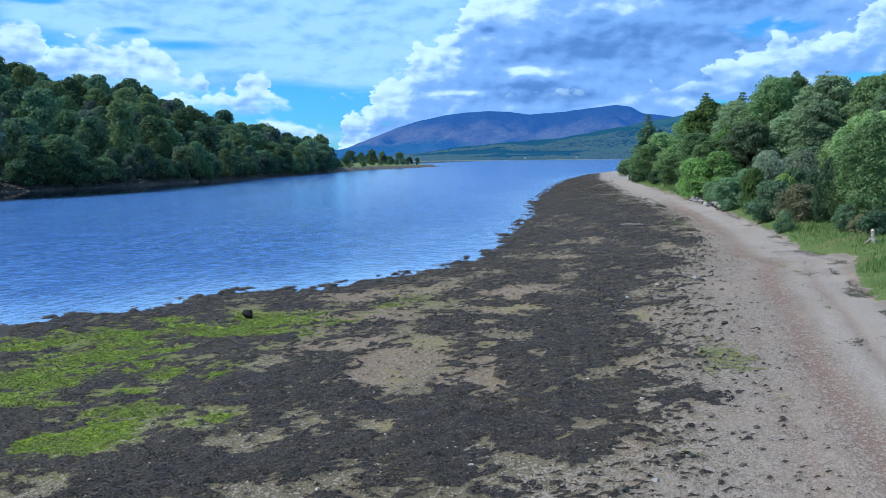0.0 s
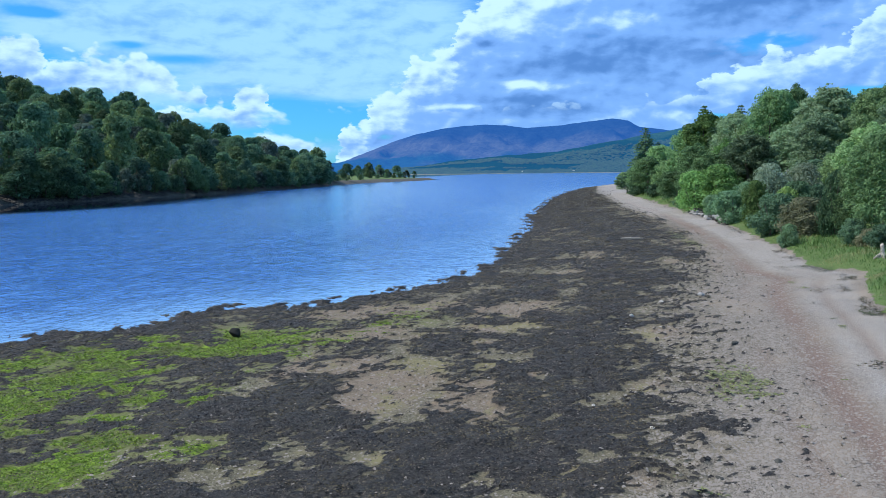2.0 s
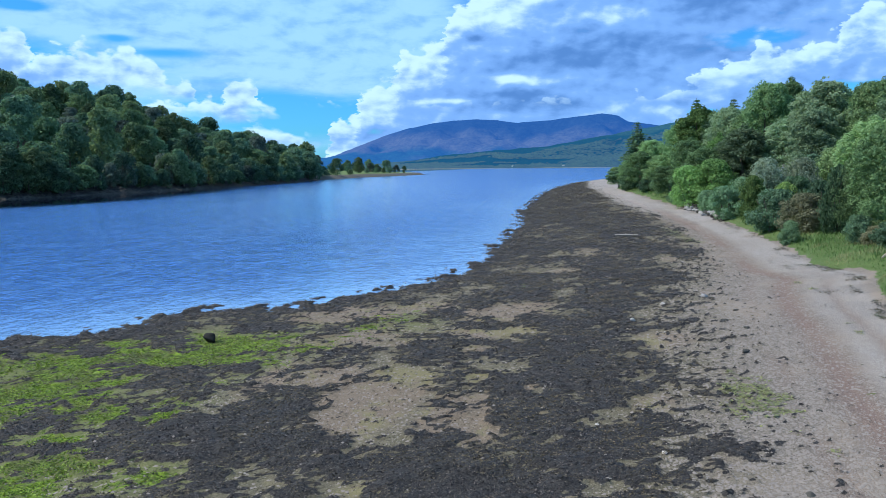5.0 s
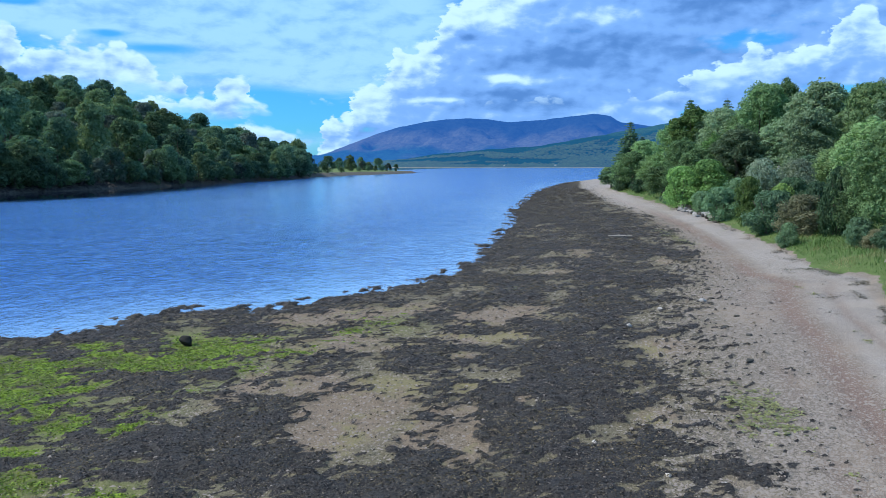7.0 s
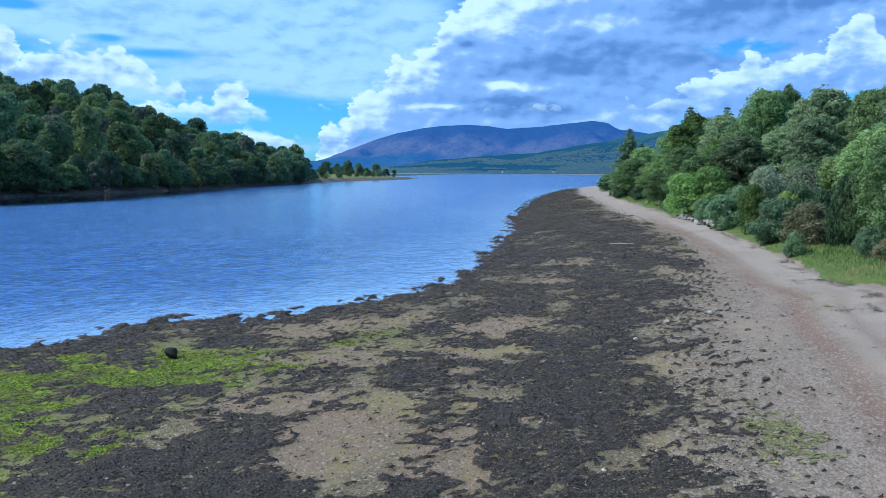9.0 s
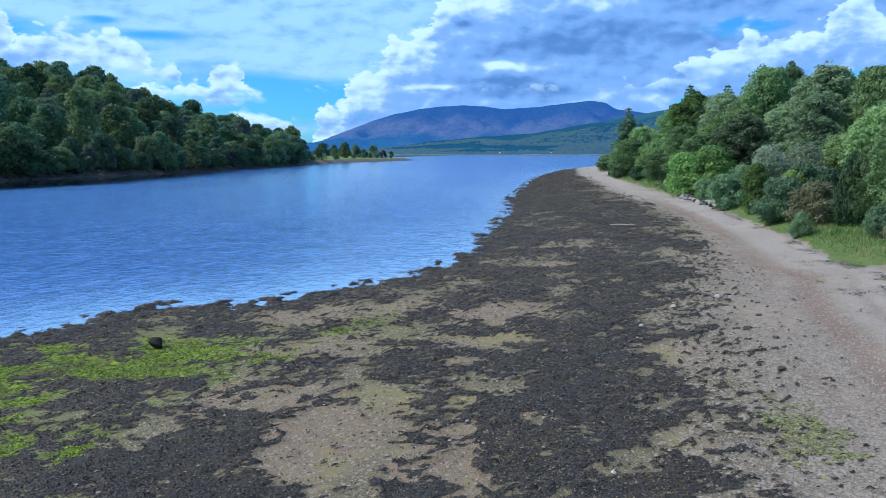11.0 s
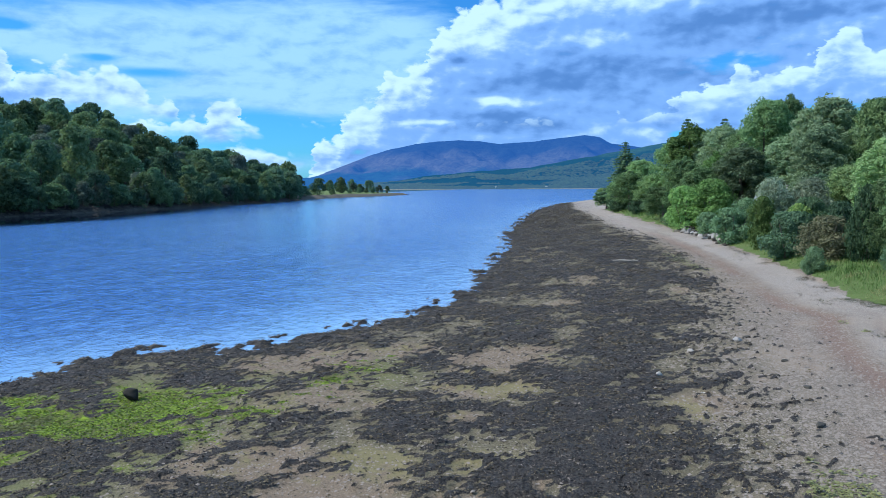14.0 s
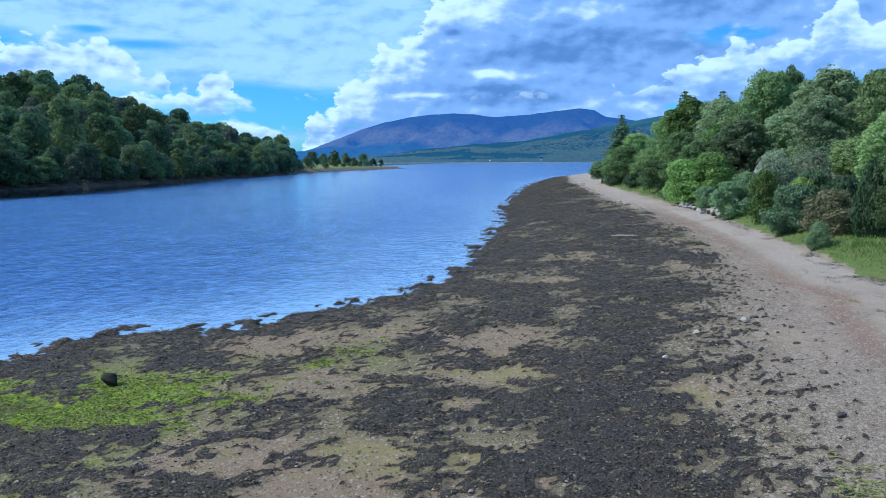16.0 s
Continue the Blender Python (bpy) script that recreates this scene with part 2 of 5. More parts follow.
def make_stone(name, a, b, spec=0.3):
    m, n = material(name)
    p = n.add("ShaderNodeTexCoord").outputs["Object"]
    f = n.noise(p, 7.0, 8, 0.65)
    r = n.add("ShaderNodeObjectInfo").outputs["Random"]
    g = n.add("ShaderNodeNewGeometry").outputs["Random Per Island"]
    k = n.math("ADD", n.math("MULTIPLY", f, 0.6), n.math("MULTIPLY", n.math("MAXIMUM", g, r), 0.4))
    surface(n, n.mix(k, c4(*a), c4(*b)), 0.8, f, 0.5, 0.03, spec)
    return m


STONE_GREY = make_stone("grey_stone", (0.10, 0.10, 0.10), (0.36, 0.35, 0.34))
STONE_PALE = make_stone("pale_stone", (0.24, 0.225, 0.205), (0.50, 0.475, 0.44))
STONE_BLACK = make_stone("black_stone", (0.004, 0.004, 0.004), (0.022, 0.022, 0.018))
STONE_DARK = make_stone("dark_stone", (0.020, 0.020, 0.018), (0.09, 0.085, 0.075))
PEBBLE = make_stone("pebbles", (0.055, 0.050, 0.046), (0.33, 0.285, 0.25))
WOOD_PALE = make_stone("weathered_wood", (0.16, 0.145, 0.125), (0.46, 0.42, 0.37))


def make_wrack():
    m, n = material("bladder_wrack")
    g = n.add("ShaderNodeNewGeometry")
    isl = g.outputs["Random Per Island"]
    f = n.noise(g.outputs["Position"], 0.7, 5, 0.65)
    col = n.mix(n.math("POWER", isl, 2.0), c4(0.027, 0.024, 0.024), c4(0.165, 0.143, 0.132))
    olive = n.mix(isl, c4(0.050, 0.041, 0.024), c4(0.185, 0.152, 0.098))
    col = n.mix(n.step(f, 0.41, 0.60, 0.0, 0.9), col, olive)
    surface(n, col, 0.75, n.noise(g.outputs["Position"], 40.0, 3), 0.5, 0.02, 0.2)
    return m


WRACK = make_wrack()


def make_grass(name, a, b, c):
    m, n = material(name)
    g = n.add("ShaderNodeNewGeometry")
    f = n.noise(g.outputs["Position"], 0.45, 3)
    col = n.mix(g.outputs["Random Per Island"], c4(*a), c4(*b))
    col = n.mix(n.step(f, 0.54, 0.66), col, c4(*c))
    d = n.add("ShaderNodeBsdfPrincipled", Base_Color=col, Roughness=0.6)
    t = n.add("ShaderNodeBsdfTranslucent", Color=col)
    s = n.add("ShaderNodeMixShader", Fac=0.3, i1=d.outputs[0], i2=t.outputs[0])
    n.add("ShaderNodeOutputMaterial", Surface=s.outputs[0])
    return m


PLANTLET = make_grass("shingle_plants", (0.13, 0.145, 0.055), (0.30, 0.31, 0.125), (0.24, 0.23, 0.11))
GRASS = make_grass("grass_blades", (0.055, 0.125, 0.028), (0.145, 0.265, 0.070), (0.27, 0.26, 0.12))
ALGAE = make_grass("green_algae", (0.055, 0.090, 0.014), (0.24, 0.35, 0.030), (0.11, 0.13, 0.035))
LITTER = make_grass("dry_seaweed", (0.03, 0.025, 0.015), (0.12, 0.10, 0.05), (0.07, 0.08, 0.03))


def make_ground():
    """Shore ground. The attribute 'cover' holds wrack, algae, bare sand and grass; 'lane' the wheel tracks, damp and sand."""
    m, n = material("shore_ground")
    p = position(n)
    cov = n.add("ShaderNodeAttribute")
    cov.attribute_name = "cover"
    s = n.add("ShaderNodeSeparateColor", Color=cov.outputs["Color"])
    lane = n.add("ShaderNodeAttribute")
    lane.attribute_name = "lane"
    l = n.add("ShaderNodeSeparateColor", Color=lane.outputs["Color"])
    fine = n.noise(p, 16.0, 8, 0.7)
    mid = n.noise(p, 3.2, 6, 0.6)
    big = n.noise(p, 0.5, 4, 0.55)
    cell = n.add("ShaderNodeTexVoronoi", Vector=p, Scale=34.0)
    peb = n.step(cell.outputs["Distance"], 0.0, 0.55)
    pcol = n.add("ShaderNodeSeparateColor", Color=cell.outputs["Color"]).outputs[0]
    grit = n.step(n.noise(p, 42.0, 5, 0.75), 0.34, 0.66)
    gravel = n.mix(n.math("ADD", n.math("MULTIPLY", pcol, 0.40), n.math("MULTIPLY", grit, 0.60)), c4(0.076, 0.066, 0.057), c4(0.285, 0.242, 0.208))
    gravel = n.mix(n.step(big, 0.45, 0.65, 0.0, 0.5), gravel, c4(0.28, 0.225, 0.175))
    red = n.mix(grit, c4(0.105, 0.072, 0.058), c4(0.245, 0.175, 0.148))
    pale = n.mix(grit, c4(0.20, 0.178, 0.165), c4(0.42, 0.385, 0.36))
    gravel = n.mix(l.outputs[0], gravel, red)
    gravel = n.mix(n.math("MULTIPLY", l.outputs[1], 0.9), gravel, pale)
    sand = n.mix(n.math("ADD", n.math("MULTIPLY", fine, 0.5), n.math("MULTIPLY", grit, 0.5)), c4(0.060, 0.047, 0.034), c4(0.29, 0.225, 0.168))
    sand = n.mix(n.step(n.noise(p, 1.3, 6, 0.7), 0.50, 0.64, 0.0, 0.45), sand, n.mix(grit, c4(0.060, 0.052, 0.036), c4(0.20, 0.165, 0.115)))
    olive = n.mix(fine, c4(0.11, 0.105, 0.045), c4(0.26, 0.235, 0.105))
    sand = n.mix(n.step(n.math("ADD", big, n.math("MULTIPLY", n.math("SUBTRACT", mid, 0.5), 0.5)), 0.48, 0.62, 0.0, 0.65), sand, olive)
    mud = n.mix(n.math("ADD", n.math("MULTIPLY", grit, 0.6), n.math("MULTIPLY", pcol, 0.4)), c4(0.050, 0.045, 0.030), c4(0.20, 0.175, 0.12))
    mud = n.mix(n.math("MULTIPLY", lane.outputs["Alpha"], 0.95), mud, n.mix(fine, c4(0.055, 0.080, 0.016), c4(0.21, 0.27, 0.045)))
    sand = n.mix(n.step(n.math("ADD", l.outputs[2], n.math("MULTIPLY", n.math("SUBTRACT", mid, 0.5), 0.6)), 0.12, 0.45), mud, sand)
    base = n.mix(s.outputs[2], gravel, sand)
    alg = n.mix(n.step(n.math("MULTIPLY", n.math("ADD", fine, mid), 0.5), 0.36, 0.64), c4(0.045, 0.070, 0.014), c4(0.20, 0.30, 0.03))
    alg = n.mix(n.step(n.math("ADD", mid, n.math("SUBTRACT", big, 0.5)), 0.44, 0.62), n.mix(fine, c4(0.050, 0.060, 0.020), c4(0.150, 0.165, 0.055)), alg)
    wr = n.mix(n.math("MULTIPLY", pcol, fine), c4(0.016, 0.015, 0.016), c4(0.11, 0.098, 0.088))
    rag = n.math("MULTIPLY", n.math("SUBTRACT", n.noise(p, 6.0, 6, 0.7), 0.5), 0.9)
    base = n.mix(n.step(n.math("ADD", s.outputs[0], rag), 0.40, 0.60), base, wr)
    base = n.mix(n.step(n.math("ADD", s.outputs[1], rag), 0.42, 0.62), base, alg)
    turf = n.mix(mid, c4(0.05, 0.085, 0.025), c4(0.13, 0.18, 0.06))
    base = n.mix(n.step(n.math("ADD", cov.outputs["Alpha"], n.math("MULTIPLY", rag, 0.5)), 0.45, 0.7), base, turf)
    h = n.math("ADD", n.math("MULTIPLY", peb, -0.25), fine)
    h = n.math("ADD", h, n.math("MULTIPLY", mid, 0.7))
    wet = n.math("MULTIPLY", s.outputs[0], -0.25)
    surface(n, base, n.math("ADD", 0.92, wet), h, n.math("ADD", 0.55, n.math("MULTIPLY", s.outputs[0], 0.4)), 0.05, 0.2)
    return m


GROUND = make_ground()


def make_water():
    m, n = material("loch_water")
    p = position(n)

    def spread_out(sx, sy):
        k = n.add("ShaderNodeVectorMath", i0=p, i1=(sx, sy, 1.0))
        k.operation = "MULTIPLY"
        return k.outputs[0]

    v = spread_out(1.0, 0.75)
    waves = n.noise(v, 1.9, 4, 0.62, 0.3)
    swell = n.noise(spread_out(1.0, 0.55), 0.55, 4, 0.68, 0.2)
    gust = n.noise(spread_out(0.6, 0.25), 0.06, 4, 0.6, 0.4)
    sheen = n.add("ShaderNodeAttribute")
    sheen.attribute_name = "shore_sheen"
    hill_reflection = n.add("ShaderNodeAttribute")
    hill_reflection.attribute_name = "hill_reflection"
    rip = n.add("ShaderNodeAttribute")
    rip.attribute_name = "ripple"
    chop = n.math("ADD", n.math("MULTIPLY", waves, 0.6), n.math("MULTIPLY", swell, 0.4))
    # lit and dark sides of the ripples, painted into the water colour
    ripple_light = n.math("ADD", n.step(chop, 0.36, 0.66), n.math("MULTIPLY", n.math("SUBTRACT", gust, 0.5), 0.9))
    deep = n.mix(ripple_light, c4(0.019, 0.086, 0.300), c4(0.078, 0.215, 0.540))
    # pale sheen of the sky on calm water near the beach, put into the colour
    col = n.mix(sheen.outputs["Fac"], deep, n.mix(ripple_light, c4(0.190, 0.365, 0.630), c4(0.235, 0.425, 0.690)))
    # dark reflection of the wooded hill, painted into the colour along the far bank
    col = n.mix(hill_reflection.outputs["Fac"], col, c4(0.004, 0.010, 0.022))
    w = surface(n, col, 0.04, n.math("ADD", waves, n.math("MULTIPLY", swell, 1.6)), 0.5, 0.50, 0.5)
    n.set(w.inputs["IOR"], 1.34)
    lee = n.math("SUBTRACT", 1.0, n.math("MULTIPLY", hill_reflection.outputs["Fac"], 0.985))
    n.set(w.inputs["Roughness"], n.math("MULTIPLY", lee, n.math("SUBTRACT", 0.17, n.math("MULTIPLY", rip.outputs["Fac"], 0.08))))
    bump = [k for k in n.tree.nodes if k.type == "BUMP"][0]
    wind = n.math("MULTIPLY", n.step(gust, 0.30, 0.62, 0.6, 1.0), n.math("MULTIPLY", n.math("MULTIPLY", lee, 0.45), rip.outputs["Fac"]))
    n.set(bump.inputs["Strength"], n.math("MULTIPLY", wind, n.math("SUBTRACT", 1.0, n.math("MULTIPLY", sheen.outputs["Fac"], 0.9))))
    return m


WATER = make_water()


def make_hill(name, cols, scale, haze=None, amount=0.0):
    """Distant slopes: wood, bracken and heather in patches; haze is a blue glow standing in for the air in front."""
    m, n = material(name)
    p = position(n)
    big = n.noise(p, scale, 5, 0.55, 0.4)
    fine = n.noise(p, scale * 14, 6, 0.65)
    at = n.add("ShaderNodeAttribute")
    at.attribute_name = "height"
    f = n.math("ADD", at.outputs["Fac"], n.math("MULTIPLY", n.math("SUBTRACT", big, 0.5), 0.9))
    col = n.mix(n.step(f, 0.22, 0.38), c4(*cols[0]), c4(*cols[1]))
    col = n.mix(n.step(f, 0.45, 0.75), col, c4(*cols[2]))
    col = n.mix(n.step(fine, 0.38, 0.62), n.mix(1.0, col, c4(0.62, 0.66, 0.7), "MULTIPLY"), col)
    q = n.add("ShaderNodeBsdfPrincipled", Base_Color=col, Roughness=1.0)
    n.set(q.inputs["Specular IOR Level"], 0.0)
    b = n.add("ShaderNodeBump", Height=fine, Strength=0.8, Distance=12.0)
    n.set(q.inputs["Normal"], b.outputs[0])
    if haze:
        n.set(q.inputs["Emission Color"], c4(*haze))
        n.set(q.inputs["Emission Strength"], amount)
    n.add("ShaderNodeOutputMaterial", Surface=q.outputs[0])
    return m


# both ranges glow faintly blue in place of aerial haze
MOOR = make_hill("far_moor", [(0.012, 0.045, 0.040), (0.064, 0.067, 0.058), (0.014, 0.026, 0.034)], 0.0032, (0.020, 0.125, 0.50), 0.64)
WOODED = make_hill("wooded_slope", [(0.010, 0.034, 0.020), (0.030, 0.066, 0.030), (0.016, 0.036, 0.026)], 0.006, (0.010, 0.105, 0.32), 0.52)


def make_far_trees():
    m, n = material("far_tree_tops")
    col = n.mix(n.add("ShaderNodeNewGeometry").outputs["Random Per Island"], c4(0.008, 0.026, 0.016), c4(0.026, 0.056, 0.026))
    # blue emission imitates the haze in front of the far woods
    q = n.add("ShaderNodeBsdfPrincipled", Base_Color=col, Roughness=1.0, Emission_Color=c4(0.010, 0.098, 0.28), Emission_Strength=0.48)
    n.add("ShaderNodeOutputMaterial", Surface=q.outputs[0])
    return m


WOODED_TREES = make_far_trees()


def plain(name, col, rough=0.7, var=0.15, scale=3.0, spec=0.3):
    m, n = material(name)
    f = n.noise(position(n), scale, 6, 0.6)
    surface(n, n.mix(f, c4(*[k * (1 - var) for k in col]), c4(*[min(1, k * (1 + var)) for k in col])), rough, f, 0.2, 0.02, spec)
    return m


SHINGLE_BAND = plain("pale_shingle", (0.20, 0.20, 0.19), 0.95, 0.25, 0.05)
SLATE, RENDER_WALL = plain("slate_roof", (0.20, 0.24, 0.29)), plain("white_render", (0.70, 0.70, 0.68))
GLASS_DARK = plain("window_glass", (0.03, 0.04, 0.05), 0.1, 0.1, 3.0, 0.6)


# ---------------------------------------------------------------- tools for the land
def lattice(ix, iy, seed):
    h = (ix.astype(np.int64) * 374761393 + iy.astype(np.int64) * 668265263 + seed * 974634777) & 0xFFFFFFFF
    h = ((h ^ (h >> 13)) * 1274126177) & 0xFFFFFFFF
    return ((h ^ (h >> 16)) & 0xFFFF) / 65535.0


def vnoise(x, y, seed=0):
    ix, iy = np.floor(x), np.floor(y)
    fx, fy = x - ix, y - iy
    fx, fy = fx * fx * (3 - 2 * fx), fy * fy * (3 - 2 * fy)
    a, b = lattice(ix, iy, seed), lattice(ix + 1, iy, seed)
    c, d = lattice(ix, iy + 1, seed), lattice(ix + 1, iy + 1, seed)
    return (a * (1 - fx) + b * fx) * (1 - fy) + (c * (1 - fx) + d * fx) * fy


def fbm(x, y, seed=0, octaves=4, gain=0.5):
    out, amp, tot = np.zeros_like(x), 1.0, 0.0
    for o in range(octaves):
        out += amp * vnoise(x * 2 ** o + 17.3 * o, y * 2 ** o - 9.1 * o, seed + o)
        tot += amp
        amp *= gain
    return out / tot


def sstep(v, lo, hi):
    t = np.clip((v - lo) / (hi - lo), 0, 1)
    return t * t * (3 - 2 * t)


def line_distance(x, y, pts):
    best = np.full(x.shape, 1e9)
    for (ax, ay), (bx, by) in zip(pts[:-1], pts[1:]):
        dx, dy = bx - ax, by - ay
        t = np.clip(((x - ax) * dx + (y - ay) * dy) / (dx * dx + dy * dy), 0, 1)
        best = np.minimum(best, np.hypot(x - ax - t * dx, y - ay - t * dy))
    return best


def beyond(x, y, pts):
    """Distance from a line that runs from south to north, positive to its east."""
    xs = np.interp(y, [p[1] for p in pts], [p[0] for p in pts])
    return np.where(x > xs, 1.0, -1.0) * line_distance(x, y, pts)


# water's edge of the near shore, edge of the grass above the beach, upper limit of the wrack
SHORE = [(-120, -60), (-34, 8), (-24, 19.5), (-18.9, 23.6), (-16.9, 25), (-15, 26.8), (-13.9, 29.7), (-12.6, 31.2), (-10.2, 31.5), (-9, 32.6), (-6.9, 36), (-4.5, 39.6), (-3.2, 43),
         (-2.3, 49), (-1.6, 60), (-0.9, 72), (-0.6, 90), (-0.5, 107), (1, 135), (3, 172), (7.4, 216), (15, 270), (22, 300), (36, 330), (90, 370), (300, 420), (4900, 900)]
EDGE = [(-12, -40), (4, -6), (6.9, 4), (8.3, 11), (9.2, 17), (10, 21.8), (10.4, 25.3), (11.5, 29.4), (12.7, 32), (11.9, 35), (12.3, 38), (13.3, 47), (13.9, 55), (14.3, 62), (14.8, 75),
        (14.6, 90), (14.9, 110), (15.4, 144), (18.4, 167), (24, 230), (36, 310), (60, 350), (300, 410), (4900, 890)]
LIMIT = [(-12, -20), (-2, 2), (0.6, 9.6), (2.1, 11.5), (2.7, 13.3), (3.2, 15.5), (4.3, 20), (5.0, 26.8), (7.0, 34), (8.7, 43), (9.8, 54), (10.5, 72), (10.0, 100), (11, 135), (11.7, 170), (18, 270), (30, 320), (4900, 880)]
# the shore across the water, with its long low spit
ACROSS = [(-420, -160), (-240, 20), (-160, 92), (-118, 135), (-107, 151), (-104.5, 163), (-103, 180), (-100.5, 196), (-99, 228), (-96.5, 255), (-97.5, 291), (-98.5, 324), (-105, 393), (-105, 442), (-97, 491), (-88, 560), (-86, 615), (-96, 650), (-125, 700), (-170, 800)]


def shore_distance(x, y):
    """Distance inland from the ragged water's edge."""
    ragged = 1.5 * (fbm(x * 0.55, y * 0.30, 33, 5, 0.62) - 0.5) + 0.8 * (fbm(x * 1.9, y * 0.9, 34, 3, 0.6) - 0.5)
    return beyond(x, y, SHORE) + ragged - 0.35


def land_height(x, y):
    ds, dg = shore_distance(x, y), beyond(x, y, EDGE)
    up = np.clip(ds, 0, None)
    share = up / (up + np.clip(-dg, 0, None) + 1e-6)
    z = np.where(ds > 0, 1.6 * share ** 0.9 * np.interp(y, [-20, 9, 26], [0.6, 0.66, 1.0]) * np.interp(x, [-14, -6.5], [0.30, 1.0]), np.maximum(-0.10 * -ds, -4.0))
    g = np.clip(dg, 0, None)
    rise = np.minimum(0.30 * g, 0.55) + 0.055 * np.clip(g - 2, 0, 250) + 0.02 * np.clip(g - 250, 0, 800)
    return z + np.where(ds > 0, rise, 0)


# bare sandy places among the wrack: x, y, half length, half width, weight
BARE = [(-3.4, 17.7, 1.12, 2.32, 1), (-2.9, 18.8, 0.89, 1.28, 1), (-1.1, 16.4, 0.90, 1.52, 1), (-4.8, 19.6, 0.88, 1.18, 0.9), (-6.1, 19.5, 0.80, 2.60, 0.45), (-6.8, 29.4, 2.25, 2.24, 0.9), (-5.3, 24.2, 2.32, 3.19, 0.42), (-0.8, 27.9, 1.69, 1.73, 0.9), (-1.0, 24.6, 1.49, 1.00, 0.8), (-1.4, 22.1, 0.47, 0.48, 0.8), (-2.5, 12.9, 0.57, 0.39, 0.45), (0.4, 16.5, 0.17, 0.22, 0.9), (0.1, 18.4, 0.28, 0.33, 0.7), (3.7, 22.5, 0.85, 1.21, 0.65), (2.7, 17.1, 0.73, 0.72, 0.5), (0.8, 12.5, 0.21, 0.40, 0.6), (1.9, 12.0, 0.28, 0.41, 0.75), (3.5, 47.7, 1.74, 6.73, 0.33), (7.0, 40.9, 0.38, 1.28, 0.7)]
BARE += [(-0.5, 28.9, 1.74, 0.93, 0.7), (2.7, 30.6, 0.85, 0.86, 0.5), (-3.8, 30.7, 1.25, 1.49, 0.7), (-3.8, 13.2, 0.65, 0.29, 0.3), (-4.5, 12.1, 0.60, 0.40, 0.4), (1.4, 39.9, 1.71, 1.69, 0.4), (1.1, 70.6, 2.02, 5.55, 0.35), (4.8, 54.1, 1.76, 2.51, 0.4), (-0.8, 19.4, 0.88, 0.86, 0.45), (-3.2, 23.4, 0.93, 0.76, 0.5), (7.1, 100.2, 1.86, 7.93, 0.35)]
# beds where the wrack lies thickest
DENSE = [(-8.6, 20.4, 1.6, 0.9, 1.0), (-6.9, 18.6, 1.5, 0.8, 1.0), (-5.6, 17.2, 1.3, 0.7, 0.9), (-7.6, 15.6, 1.2, 0.7, 0.8), (-5.4, 15.3, 1.6, 0.8, 1.0), (-3.6, 14.4, 1.6, 0.7, 0.9), (-9.3, 19.4, 1.0, 0.6, 0.8), (-9.6, 27.9, 2.0, 1.0, 0.8), (-12.6, 28.2, 1.6, 0.8, 0.8), (1.3, 13.3, 2.0, 2.2, 1.1), (2.9, 17.6, 1.5, 2.4, 0.9), (2.4, 21.5, 1.8, 2.0, 0.7), (-1.0, 12.0, 1.6, 1.4, 0.8), (1.0, 20.0, 1.2, 2.0, 0.6)]
# bright green weed
GREEN = [(-12.5, 22.6, 1.64, 2.61, 1), (-9.6, 23.0, 1.90, 2.79, 0.9), (-12.5, 18.4, 1.56, 2.47, 1), (-10.3, 17.8, 0.51, 1.44, 0.95), (-9.2, 17.3, 0.48, 0.58, 0.95), (-7.8, 16.8, 0.35, 0.44, 0.9), (-8.3, 14.6, 0.63, 0.34, 0.85), (-8.7, 12.4, 0.94, 0.99, 1), (-6.4, 13.4, 0.71, 0.44, 0.65), (-11.0, 15.1, 0.75, 0.64, 0.8), (-5.0, 27.0, 1.22, 1.87, 0.5), (-6.1, 22.9, 0.56, 0.75, 0.65), (-0.3, 35.2, 0.21, 0.71, 0.6), (-16.1, 21.4, 1.21, 1.76, 0.9), (-13.4, 16.6, 1.05, 2.85, 0.9), (-6.7, 20.7, 0.52, 0.89, 0.5), (-7.5, 19.2, 0.50, 0.65, 0.6)]
GREEN += [(-14.0, 23.4, 1.24, 1.56, 0.8), (-11.8, 21.6, 1.36, 1.36, 0.7), (-9.2, 15.3, 0.82, 0.62, 0.85), (-8.2, 16.3, 0.61, 0.46, 0.7), (-7.4, 14.7, 0.61, 0.40, 0.7), (-8.0, 17.8, 0.61, 0.51, 0.7), (-8.5, 14.1, 0.82, 0.51, 0.9)]
# tufts of plants on the open beach
TUFTS = [(4.75, 17.5, 0.62, 1.7, 1.0), (4.2, 16.6, 0.5, 1.0, 0.7), (9.95, 31.0, 0.30, 0.35, 0.9), (9.8, 29.4, 0.22, 0.3, 0.9), (9.6, 52.4, 0.66, 6.2, 0.95), (2.9, 11.6, 0.38, 0.12, 0.7), (8.6, 22.5, 0.2, 0.41, 0.8), (4.9, 12.0, 0.25, 0.43, 0.45), (5.1, 14.3, 0.2, 0.61, 0.4)]


def ovals(x, y, items, wide=1.0):
    out = np.zeros_like(x)
    for cx, cy, rx, ry, w in items:
        out = np.maximum(out, w * np.exp(-(((x - cx) / (rx * wide)) ** 2 + ((y - cy) / (ry * wide)) ** 2)))
    return out


